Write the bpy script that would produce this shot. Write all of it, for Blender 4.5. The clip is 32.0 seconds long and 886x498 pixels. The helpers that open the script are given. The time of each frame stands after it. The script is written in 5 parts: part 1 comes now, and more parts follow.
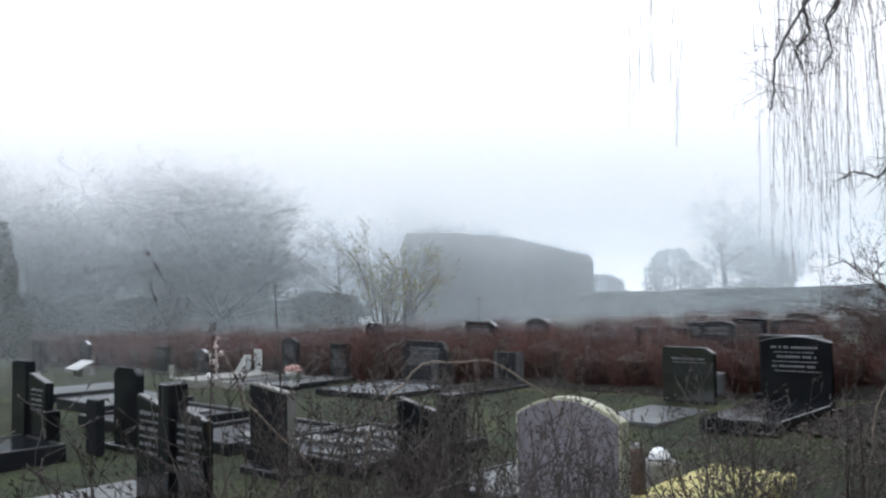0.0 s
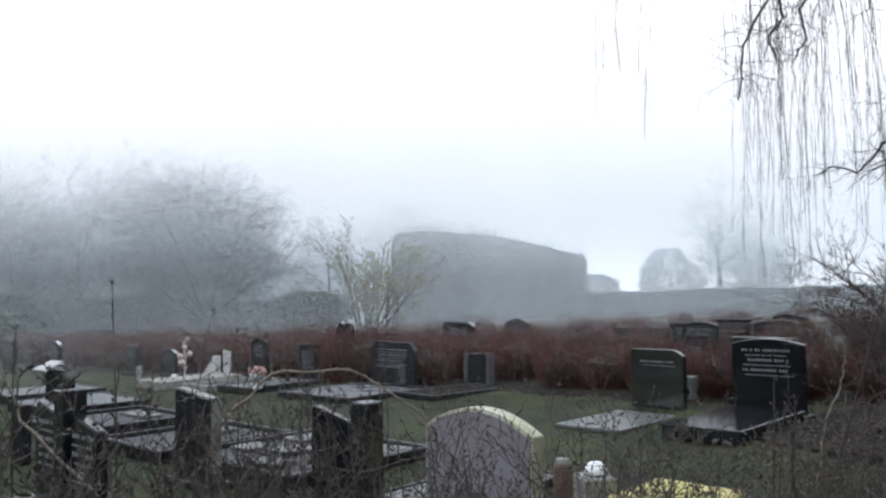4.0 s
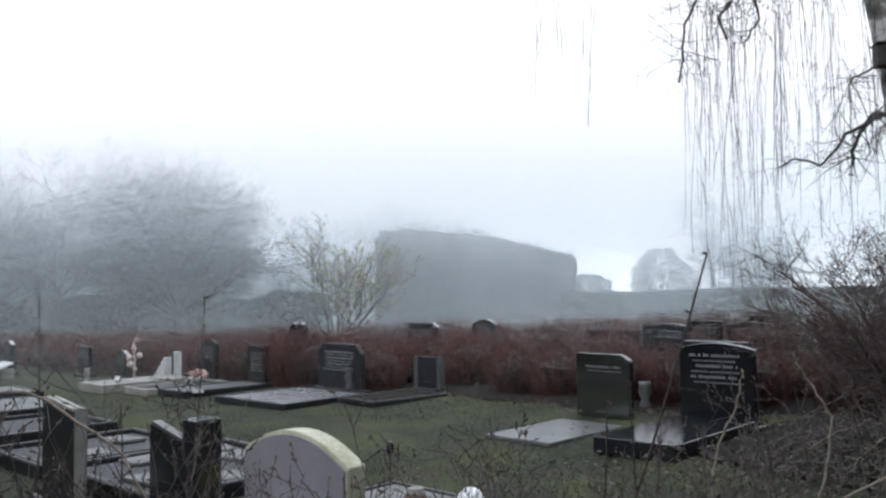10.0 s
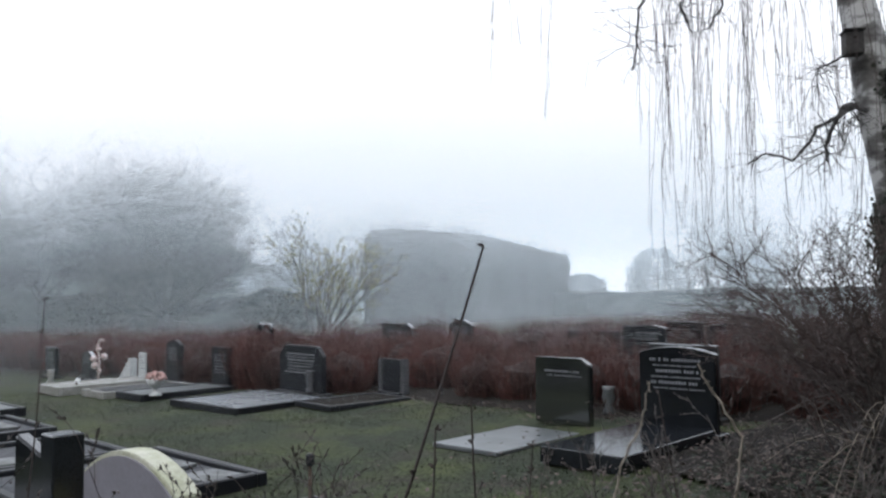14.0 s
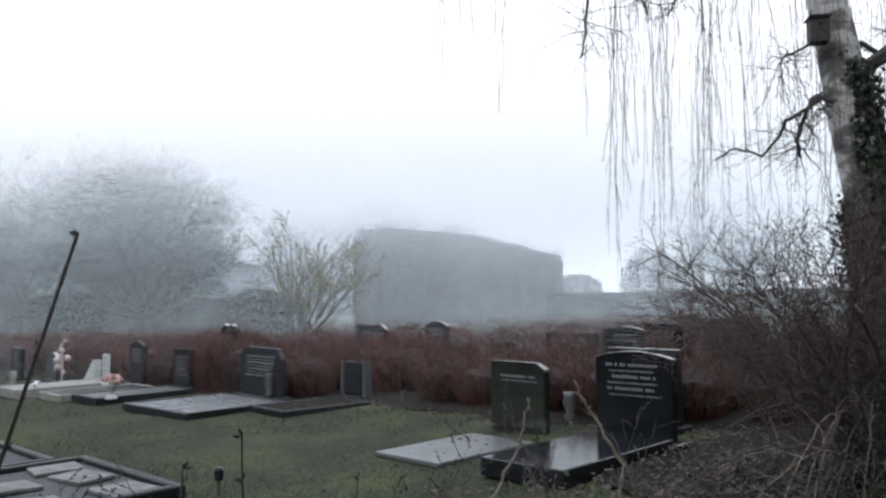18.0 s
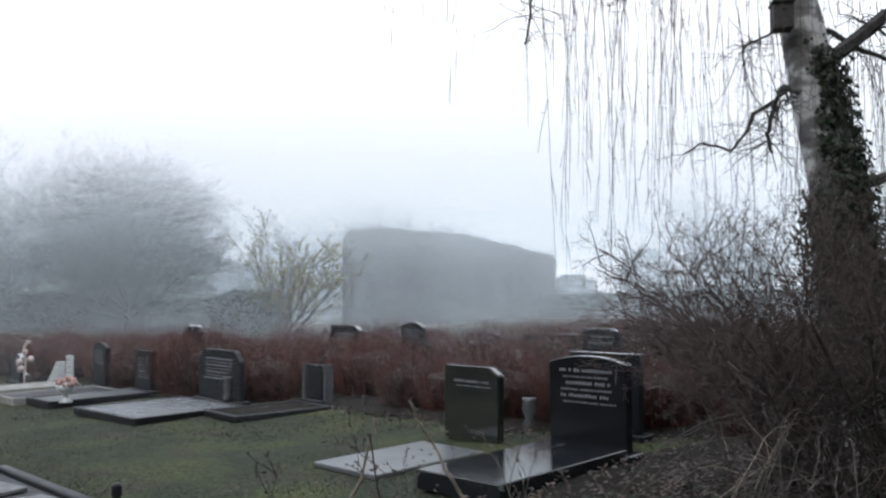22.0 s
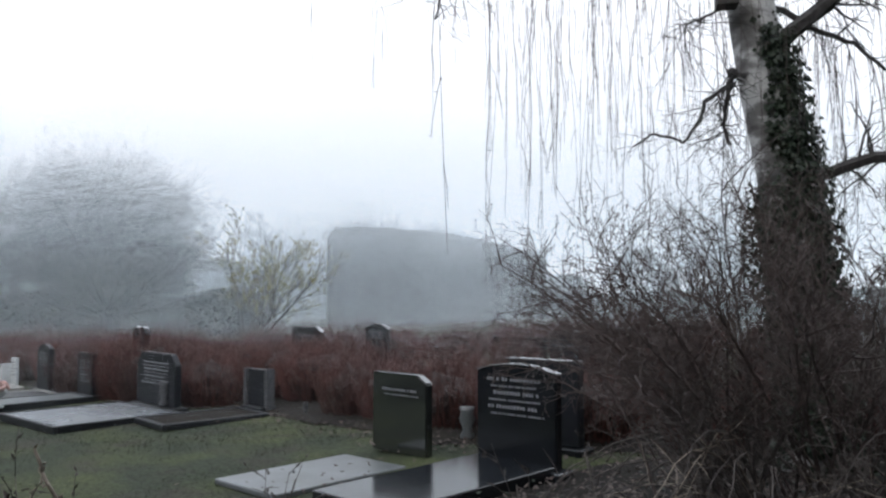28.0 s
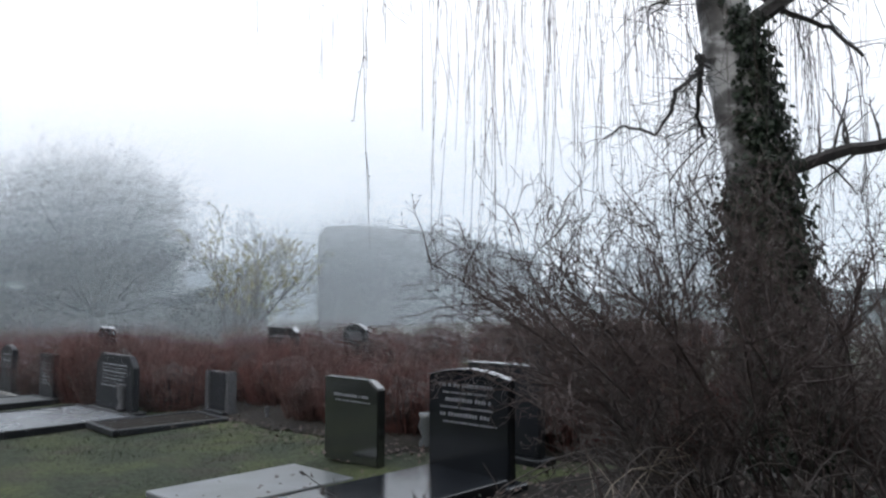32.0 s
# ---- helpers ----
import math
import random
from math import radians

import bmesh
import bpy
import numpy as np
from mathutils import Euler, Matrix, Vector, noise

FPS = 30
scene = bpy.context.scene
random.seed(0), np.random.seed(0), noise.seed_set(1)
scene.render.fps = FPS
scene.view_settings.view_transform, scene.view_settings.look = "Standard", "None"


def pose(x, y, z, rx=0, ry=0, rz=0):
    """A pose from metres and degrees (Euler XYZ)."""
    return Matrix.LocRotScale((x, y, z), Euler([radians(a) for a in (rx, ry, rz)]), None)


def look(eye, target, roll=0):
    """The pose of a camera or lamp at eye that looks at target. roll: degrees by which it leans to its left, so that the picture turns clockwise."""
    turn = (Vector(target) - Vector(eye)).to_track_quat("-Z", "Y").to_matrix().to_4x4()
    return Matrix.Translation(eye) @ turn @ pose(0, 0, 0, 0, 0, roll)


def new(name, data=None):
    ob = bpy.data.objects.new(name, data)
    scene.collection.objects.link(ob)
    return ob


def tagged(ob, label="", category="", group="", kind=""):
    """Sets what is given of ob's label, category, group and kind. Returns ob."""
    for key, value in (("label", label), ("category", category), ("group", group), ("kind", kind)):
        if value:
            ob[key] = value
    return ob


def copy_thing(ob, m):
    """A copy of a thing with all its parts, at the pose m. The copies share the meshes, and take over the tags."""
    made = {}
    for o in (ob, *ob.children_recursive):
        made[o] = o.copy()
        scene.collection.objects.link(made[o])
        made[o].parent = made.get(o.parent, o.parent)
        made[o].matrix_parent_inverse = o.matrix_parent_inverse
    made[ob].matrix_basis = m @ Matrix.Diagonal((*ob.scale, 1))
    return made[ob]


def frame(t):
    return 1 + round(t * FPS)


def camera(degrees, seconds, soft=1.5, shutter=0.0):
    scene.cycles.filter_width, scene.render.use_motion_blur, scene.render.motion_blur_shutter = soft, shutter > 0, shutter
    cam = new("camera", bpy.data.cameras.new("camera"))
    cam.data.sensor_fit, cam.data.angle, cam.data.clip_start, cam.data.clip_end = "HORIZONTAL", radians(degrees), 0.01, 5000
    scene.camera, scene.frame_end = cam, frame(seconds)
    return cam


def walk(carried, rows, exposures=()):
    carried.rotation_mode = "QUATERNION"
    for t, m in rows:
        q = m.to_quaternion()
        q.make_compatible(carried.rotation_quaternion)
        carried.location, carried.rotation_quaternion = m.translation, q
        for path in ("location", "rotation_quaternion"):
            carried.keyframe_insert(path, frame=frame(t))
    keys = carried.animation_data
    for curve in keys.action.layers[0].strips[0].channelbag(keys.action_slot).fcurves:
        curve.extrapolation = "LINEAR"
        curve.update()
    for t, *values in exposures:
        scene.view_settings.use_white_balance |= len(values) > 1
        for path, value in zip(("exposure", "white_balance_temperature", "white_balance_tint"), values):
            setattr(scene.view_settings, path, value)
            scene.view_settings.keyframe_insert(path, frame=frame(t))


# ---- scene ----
cam = camera(58.0, 32.0, soft=2.4)
# seconds, x, y, z, tilt, roll, yaw
PATH = [
    (0.0, 0.000, 0.000, 1.600, 93.55, 1.00, 0.00),
    (2.0, 0.280, 0.257, 1.592, 93.54, 0.94, 0.00),
    (4.0, 0.562, 0.509, 1.587, 93.54, 0.88, -0.01),
    (6.0, 0.848, 0.756, 1.583, 93.53, 0.82, -0.01),
    (8.0, 1.134, 0.998, 1.581, 93.52, 0.76, -0.01),
    (10.0, 1.422, 1.235, 1.580, 93.52, 0.70, -0.01),
    (12.0, 1.708, 1.467, 1.582, 93.51, 0.64, -0.02),
    (14.0, 1.992, 1.694, 1.584, 93.50, 0.58, -0.02),
    (16.0, 2.274, 1.917, 1.588, 93.50, 0.52, -0.02),
    (18.0, 2.551, 2.136, 1.593, 93.49, 0.46, -0.03),
    (20.0, 2.822, 2.353, 1.598, 93.48, 0.40, -0.03),
    (22.0, 3.086, 2.568, 1.604, 93.48, 0.34, -0.03),
    (24.0, 3.341, 2.781, 1.609, 93.47, 0.28, -0.04),
    (26.0, 3.586, 2.994, 1.615, 93.46, 0.22, -0.04),
    (28.0, 3.818, 3.209, 1.620, 93.46, 0.16, -0.04),
    (30.0, 4.038, 3.425, 1.624, 93.45, 0.10, -0.04),
    (32.0, 4.241, 3.646, 1.626, 93.44, 0.04, -0.05),
]
walk(cam, [(t, pose(x, y, z, rx, ry, rz)) for t, x, y, z, rx, ry, rz in PATH], [(0.0, 0.0), (32.0, 0.0)])

# ---- sky and light: a bright fog overcast ----
world = bpy.data.worlds.new("overcast")
scene.world = world
world.use_nodes = True
wn, wl = world.node_tree.nodes, world.node_tree.links
wn.clear()
sky = wn.new("ShaderNodeTexSky")
sky.sky_type, sky.sun_disc = "NISHITA", False
sky.sun_elevation, sky.sun_rotation, sky.dust_density = radians(35), radians(200), 4.0
clear_sky = wn.new("ShaderNodeBackground")
clear_sky.inputs["Strength"].default_value = 0.05
wl.new(sky.outputs["Color"], clear_sky.inputs["Color"])
cloud = wn.new("ShaderNodeBackground")
cloud.inputs["Color"].default_value = (0.875, 0.92, 1.0, 1)
cloud.inputs["Strength"].default_value = 2.05
both = wn.new("ShaderNodeAddShader")
wout = wn.new("ShaderNodeOutputWorld")
wl.new(clear_sky.outputs[0], both.inputs[0])
wl.new(cloud.outputs[0], both.inputs[1])
wl.new(both.outputs[0], wout.inputs["Surface"])
sun = new("sun", bpy.data.lights.new("sun", "SUN"))
sun.data.energy, sun.data.angle, sun.data.color = 0.5, radians(30), (1.0, 0.97, 0.93)
sun.matrix_world = look((0, 0, 30), (6, 20, 0))

# ---- materials ----


def shader(name, base, rough=0.6, metal=0.0, spread=0.35, size=8.0, fine=60.0, bump=0.15, tint=None, tint_amount=0.5,
           spec=0.5, per_object=0.0, coords="Object"):
    """A surface with two scales of colour change, stains of a second colour and fine relief."""
    m = bpy.data.materials.new(name)
    m.use_nodes = True
    nd, ln = m.node_tree.nodes, m.node_tree.links
    bs = nd["Principled BSDF"]
    bs.inputs["Metallic"].default_value = metal
    bs.inputs["Specular IOR Level"].default_value = spec
    tc = nd.new("ShaderNodeTexCoord")
    big = nd.new("ShaderNodeTexNoise")
    big.inputs["Scale"].default_value, big.inputs["Detail"].default_value = size, 6
    small = nd.new("ShaderNodeTexNoise")
    small.inputs["Scale"].default_value, small.inputs["Detail"].default_value = fine, 4
    for n in (big, small):
        ln.new(tc.outputs[coords], n.inputs["Vector"])
    ramp = nd.new("ShaderNodeMapRange")
    ramp.inputs["From Min"].default_value, ramp.inputs["From Max"].default_value = 0.38, 0.66
    ln.new(big.outputs["Fac"], ramp.inputs["Value"])
    stain = nd.new("ShaderNodeMix")
    stain.data_type = "RGBA"
    stain.inputs["A"].default_value = (*base, 1)
    stain.inputs["B"].default_value = (*(tint or [c * 0.7 for c in base]), 1)
    amt = nd.new("ShaderNodeMath")
    amt.operation = "MULTIPLY"
    amt.inputs[1].default_value = tint_amount
    ln.new(ramp.outputs[0], amt.inputs[0])
    ln.new(amt.outputs[0], stain.inputs["Factor"])
    val = nd.new("ShaderNodeMapRange")
    val.inputs["From Min"].default_value, val.inputs["From Max"].default_value = 0.25, 0.75
    val.inputs["To Min"].default_value, val.inputs["To Max"].default_value = 1 - spread, 1 + spread
    ln.new(small.outputs["Fac"], val.inputs["Value"])
    hsv = nd.new("ShaderNodeHueSaturation")
    ln.new(stain.outputs["Result"], hsv.inputs["Color"])
    if per_object:
        info = nd.new("ShaderNodeObjectInfo")
        vary = nd.new("ShaderNodeMapRange")
        vary.inputs["To Min"].default_value, vary.inputs["To Max"].default_value = 1 - per_object, 1 + per_object
        ln.new(info.outputs["Random"], vary.inputs["Value"])
        mul = nd.new("ShaderNodeMath")
        mul.operation = "MULTIPLY"
        ln.new(val.outputs[0], mul.inputs[0])
        ln.new(vary.outputs[0], mul.inputs[1])
        ln.new(mul.outputs[0], hsv.inputs["Value"])
    else:
        ln.new(val.outputs[0], hsv.inputs["Value"])
    ln.new(hsv.outputs["Color"], bs.inputs["Base Color"])
    rg = nd.new("ShaderNodeMapRange")
    rg.inputs["To Min"].default_value, rg.inputs["To Max"].default_value = max(0.03, rough * 0.7), min(1, rough * 1.35)
    ln.new(big.outputs["Fac"], rg.inputs["Value"])
    ln.new(rg.outputs[0], bs.inputs["Roughness"])
    if bump:
        bp = nd.new("ShaderNodeBump")
        bp.inputs["Strength"].default_value, bp.inputs["Distance"].default_value = bump, 0.01
        ln.new(small.outputs["Fac"], bp.inputs["Height"])
        ln.new(bp.outputs["Normal"], bs.inputs["Normal"])
    return m


BLACK = shader("polished_black_granite", (0.007, 0.008, 0.0105), 0.14, spread=0.4, size=3, fine=220, bump=0.01, tint=(0.017, 0.02, 0.023), per_object=0.25)
DARK = shader("honed_dark_granite", (0.0115, 0.0125, 0.016), 0.32, spread=0.35, size=4, fine=160, bump=0.04, tint=(0.015, 0.018, 0.018), per_object=0.3, spec=0.18)
MOSSY = shader("weathered_green_granite", (0.011, 0.0125, 0.0125), 0.1, spread=0.3, size=2.5, fine=90, bump=0.03, tint=(0.018, 0.021, 0.017), tint_amount=0.8, spec=0.9)
GREY = shader("weathered_grey_stone", (0.2, 0.2, 0.195), 0.6, spread=0.25, size=5, fine=70, bump=0.2, tint=(0.1, 0.105, 0.085), tint_amount=0.7)
PALE = shader("pale_lilac_cast_stone", (0.2, 0.195, 0.23), 0.7, spread=0.08, size=2.2, fine=60, bump=0.12, tint=(0.14, 0.135, 0.155), tint_amount=0.8)
CAPSTONE = shader("lichened_pale_edge", (0.42, 0.42, 0.35), 0.75, spread=0.2, size=7, fine=60, bump=0.25, tint=(0.25, 0.27, 0.16), tint_amount=0.8)
WETSLAB = shader("wet_grey_slab", (0.165, 0.178, 0.195), 0.26, spread=0.18, size=2.0, fine=40, bump=0.03, tint=(0.12, 0.13, 0.135), tint_amount=0.8)
SLATE = shader("wet_slate_slab", (0.088, 0.096, 0.105), 0.3, spread=0.2, size=2.0, fine=40, bump=0.03, tint=(0.07, 0.08, 0.075), tint_amount=0.7)
WHITE = shader("white_marble", (0.4, 0.42, 0.43), 0.4, spread=0.08, size=4, fine=50, bump=0.05, tint=(0.26, 0.28, 0.28))
WETWHITE = shader("wet_white_marble_chippings", (0.115, 0.12, 0.127), 0.55, spread=0.3, size=9, fine=45, bump=0.25, tint=(0.06, 0.066, 0.062), tint_amount=0.9)
YELLOWSTONE = shader("mossy_yellow_sandstone", (0.42, 0.36, 0.15), 0.7, spread=0.2, size=4, fine=60, bump=0.2, tint=(0.24, 0.25, 0.08), tint_amount=0.8)
# pale colour stands for the sky's reflection on wet top edges
WETGLINT = shader("wet_edge_painted_glint", (0.42, 0.44, 0.47), 0.25, spread=0.4, size=9, fine=40, bump=0.1, tint=(0.12, 0.125, 0.13), tint_amount=0.9)
LETTER = shader("white_lettering", (0.17, 0.18, 0.2), 0.6, spread=0.1, size=12, fine=60, bump=0.0)
BLADE = shader("grass_blade", (0.026, 0.035, 0.02), 0.6, spread=0.4, size=0.8, fine=9, bump=0.0, tint=(0.036, 0.039, 0.024), tint_amount=0.8, spec=0.12)
SOIL = shader("dark_leafy_soil", (0.016, 0.0145, 0.014), 0.95, spread=0.5, size=3, fine=30, bump=0.7, tint=(0.026, 0.024, 0.018), spec=0.05)
LITTER = shader("fallen_leaf", (0.06, 0.042, 0.036), 0.7, spread=0.4, size=2, fine=14, bump=0.1, tint=(0.06, 0.04, 0.035))
TWIG = shader("bare_twig", (0.028, 0.022, 0.022), 0.75, spread=0.3, size=3, fine=40, bump=0.1, tint=(0.075, 0.055, 0.045))
PALECANE = shader("pale_bramble_cane", (0.2, 0.17, 0.14), 0.7, spread=0.35, size=6, fine=50, bump=0.2, tint=(0.1, 0.08, 0.06))
GREYTWIG = shader("grey_shrub_twig", (0.055, 0.047, 0.045), 0.75, spread=0.35, size=5, fine=50, bump=0.1, tint=(0.075, 0.062, 0.055))
REDTWIG = shader("red_shrub_twig", (0.072, 0.022, 0.018), 0.7, spread=0.35, size=1.1, fine=18, bump=0.0, tint=(0.034, 0.018, 0.015), tint_amount=0.9, per_object=0.2)
SHADECORE = shader("shrub_shaded_inside", (0.02, 0.011, 0.01), 0.9, spread=0.5, size=3, fine=30, bump=0.8, tint=(0.016, 0.012, 0.011))
PURPLETWIG = shader("purple_brown_twig", (0.05, 0.036, 0.035), 0.7, spread=0.3, size=2, fine=30, bump=0.0, tint=(0.058, 0.04, 0.035), tint_amount=0.8)
BARK = shader("birch_dark_bark", (0.026, 0.024, 0.024), 0.85, spread=0.5, size=5, fine=22, bump=0.8, tint=(0.045, 0.042, 0.04))
IVY = shader("ivy_leaf", (0.012, 0.021, 0.012), 0.5, spread=0.4, size=3, fine=12, bump=0.05, tint=(0.02, 0.02, 0.014), spec=0.2)
# hedge and far twig colours have the blue of distance haze mixed in
HEDGE = shader("haze_tinted_hedge", (0.062, 0.067, 0.076), 0.9, spread=0.45, size=0.6, fine=7, bump=1.0, tint=(0.042, 0.051, 0.056), spec=0.1)
FARTWIG = shader("haze_tinted_twig", (0.055, 0.069, 0.079), 0.9, spread=0.3, size=1, fine=9, bump=0.0, spec=0.1)
YOUNGLEAF = shader("young_yellow_leaf", (0.25, 0.225, 0.07), 0.6, spread=0.3, size=2, fine=9, bump=0.0, tint=(0.22, 0.24, 0.085))
CONIFER = shader("conifer_needles", (0.03, 0.045, 0.032), 0.8, spread=0.4, size=2, fine=12, bump=0.0)
# blue haze is mixed into this green as well
FARGREEN = shader("haze_tinted_evergreen", (0.042, 0.062, 0.066), 0.9, spread=0.15, size=1, fine=7, bump=0.15)
WOOD = shader("weathered_brown_wood", (0.09, 0.06, 0.045), 0.7, spread=0.4, size=4, fine=45, bump=0.4, tint=(0.05, 0.035, 0.03))
PLASTIC = shader("white_plastic", (0.72, 0.75, 0.8), 0.35, spread=0.04, size=3, fine=20, bump=0.0, tint=(0.62, 0.66, 0.72))
PINK = shader("pink_flowers", (0.3, 0.17, 0.16), 0.7, spread=0.3, size=14, fine=60, bump=0.2, tint=(0.3, 0.25, 0.22))
GRAVEL = shader("wet_grey_gravel", (0.06, 0.063, 0.07), 0.7, spread=0.5, size=14, fine=60, bump=0.8, tint=(0.03, 0.032, 0.035), spec=0.2)
ROSE = shader("rose_porcelain", (0.32, 0.25, 0.245), 0.4, spread=0.15, size=9, fine=40, bump=0.05, tint=(0.4, 0.38, 0.37))


def birch_bark():
    """White bark with dark lenticel bands and black scars."""
    m = bpy.data.materials.new("birch_white_bark")
    m.use_nodes = True
    nd, ln = m.node_tree.nodes, m.node_tree.links
    bs = nd["Principled BSDF"]
    bs.inputs["Roughness"].default_value = 0.7
    tc = nd.new("ShaderNodeTexCoord")
    mp = nd.new("ShaderNodeMapping")
    mp.inputs["Scale"].default_value = (2.6, 2.6, 6)
    band = nd.new("ShaderNodeTexNoise")
    band.inputs["Scale"].default_value, band.inputs["Detail"].default_value = 1.5, 7
    patch = nd.new("ShaderNodeTexNoise")
    patch.inputs["Scale"].default_value, patch.inputs["Detail"].default_value = 3.2, 6
    ln.new(tc.outputs["Object"], mp.inputs["Vector"])
    ln.new(mp.outputs["Vector"], band.inputs["Vector"])
    ln.new(tc.outputs["Object"], patch.inputs["Vector"])
    add = nd.new("ShaderNodeMath")
    add.operation = "ADD"
    ln.new(band.outputs["Fac"], add.inputs[0])
    ln.new(patch.outputs["Fac"], add.inputs[1])
    ramp = nd.new("ShaderNodeValToRGB")
    ramp.color_ramp.elements[0].position, ramp.color_ramp.elements[0].color = 0.44, (0.42, 0.42, 0.42, 1)
    ramp.color_ramp.elements[1].position, ramp.color_ramp.elements[1].color = 0.62, (0.035, 0.032, 0.03, 1)
    mid = ramp.color_ramp.elements.new(0.5)
    mid.color = (0.14, 0.137, 0.135, 1)
    half = nd.new("ShaderNodeMath")
    half.operation = "MULTIPLY"
    half.inputs[1].default_value = 0.5
    ln.new(add.outputs[0], half.inputs[0])
    ln.new(half.outputs[0], ramp.inputs["Fac"])
    ln.new(ramp.outputs["Color"], bs.inputs["Base Color"])
    bp = nd.new("ShaderNodeBump")
    bp.inputs["Strength"].default_value, bp.inputs["Distance"].default_value = 0.6, 0.02
    ln.new(half.outputs[0], bp.inputs["Height"])
    ln.new(bp.outputs["Normal"], bs.inputs["Normal"])
    return m


MOSSY.node_tree.nodes["Principled BSDF"].inputs["IOR"].default_value = 1.8
BIRCH = birch_bark()


def lawn(name):
    """Damp turf: olive grass, yellow moss and thin brown patches, mottled at three scales."""
    m = bpy.data.materials.new(name)
    m.use_nodes = True
    nd, ln = m.node_tree.nodes, m.node_tree.links
    bs = nd["Principled BSDF"]
    bs.inputs["Roughness"].default_value, bs.inputs["Specular IOR Level"].default_value = 0.85, 0.15
    tc = nd.new("ShaderNodeTexCoord")

    def cloudy(scale, detail, lo, hi, seed):
        n = nd.new("ShaderNodeTexNoise")
        n.noise_dimensions = "4D"
        n.inputs["Scale"].default_value, n.inputs["Detail"].default_value, n.inputs["W"].default_value = scale, detail, seed
        ln.new(tc.outputs["Object"], n.inputs["Vector"])
        r = nd.new("ShaderNodeMapRange")
        r.inputs["From Min"].default_value, r.inputs["From Max"].default_value = lo, hi
        ln.new(n.outputs["Fac"], r.inputs["Value"])
        return r.outputs[0], n.outputs["Fac"]

    def mixed(a_, b_, fac):
        x = nd.new("ShaderNodeMix")
        x.data_type = "RGBA"
        for key, val in (("A", a_), ("B", b_)):
            if isinstance(val, tuple):
                x.inputs[key].default_value = (*val, 1)
            else:
                ln.new(val, x.inputs[key])
        ln.new(fac, x.inputs["Factor"])
        return x.outputs["Result"]

    moss, _ = cloudy(0.9, 5, 0.46, 0.68, 1.0)
    bare, _ = cloudy(1.7, 6, 0.5, 0.7, 7.0)
    fleck, raw = cloudy(24, 5, 0.3, 0.72, 3.0)
    col = mixed((0.025, 0.033, 0.0205), (0.05, 0.06, 0.0255), moss)
    col = mixed(col, (0.034, 0.032, 0.026), bare)
    dark = mixed((0.33, 0.33, 0.33), (1.45, 1.45, 1.4), fleck)
    mul = nd.new("ShaderNodeMix")
    mul.data_type, mul.blend_type = "RGBA", "MULTIPLY"
    mul.inputs["Factor"].default_value = 1
    ln.new(col, mul.inputs["A"])
    ln.new(dark, mul.inputs["B"])
    ln.new(mul.outputs["Result"], bs.inputs["Base Color"])
    bp = nd.new("ShaderNodeBump")
    bp.inputs["Strength"].default_value, bp.inputs["Distance"].default_value = 0.7, 0.03
    ln.new(raw, bp.inputs["Height"])
    ln.new(bp.outputs["Normal"], bs.inputs["Normal"])
    return m


GRASS = lawn("damp_mossy_lawn")



def haze_streaks():
    """Fog streaks: haze tone put into the colour, bluer below and whiter above, scattering light forwards and back."""
    m = bpy.data.materials.new("fog_haze_tint")
    m.use_nodes = True
    nd, ln = m.node_tree.nodes, m.node_tree.links
    nd.remove(nd["Principled BSDF"])
    d, tr, mix = nd.new("ShaderNodeBsdfDiffuse"), nd.new("ShaderNodeBsdfTranslucent"), nd.new("ShaderNodeMixShader")
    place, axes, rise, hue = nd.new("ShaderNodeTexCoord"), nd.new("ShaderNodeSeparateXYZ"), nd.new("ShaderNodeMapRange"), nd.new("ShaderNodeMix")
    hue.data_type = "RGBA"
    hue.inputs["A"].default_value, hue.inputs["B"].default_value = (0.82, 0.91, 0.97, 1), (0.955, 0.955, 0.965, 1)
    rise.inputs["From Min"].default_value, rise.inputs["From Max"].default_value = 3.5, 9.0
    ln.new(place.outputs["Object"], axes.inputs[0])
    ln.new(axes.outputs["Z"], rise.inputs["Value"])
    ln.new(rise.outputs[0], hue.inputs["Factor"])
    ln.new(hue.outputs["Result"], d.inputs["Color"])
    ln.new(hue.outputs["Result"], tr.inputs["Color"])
    ln.new(d.outputs[0], mix.inputs[1])
    ln.new(tr.outputs[0], mix.inputs[2])
    ln.new(mix.outputs[0], nd["Material Output"].inputs["Surface"])
    return m


FOG = haze_streaks()

# ---- small helpers ----
ANGLE = -43.0      # the rows of graves run this way
U = Vector((math.cos(radians(ANGLE)), math.sin(radians(ANGLE)), 0))
V = Vector((-U.y, U.x, 0))


def gz(x, y=0.0):
    """Height of the ground, which rises gently to the east."""
    return 0.025 * max(-14.0, min(14.0, x)) + 0.0 * y


def part(name, bm, material, parent, label="", kind=""):
    """One mesh under a thing; bm is a bmesh or (verts, faces)."""
    me = bpy.data.meshes.new(name)
    if isinstance(bm, bmesh.types.BMesh):
        bm.to_mesh(me)
        bm.free()
    else:
        me.from_pydata(bm[0], [], bm[1])
    me.materials.append(material)
    ob = new(name, me)
    ob.parent = parent
    if label:
        ob["label"] = label
    if kind:
        ob["kind"] = kind
    return ob


def thing(name, x, y, turn, label, category, group="", kind="", z=None):
    ob = new(name)
    ob.empty_display_size = 0.2
    ob.matrix_basis = pose(x, y, gz(x) if z is None else z, 0, 0, turn)
    return tagged(ob, label, category, group, kind)


def smooth(ob):
    ob.data.polygons.foreach_set("use_smooth", [True] * len(ob.data.polygons))
    return ob


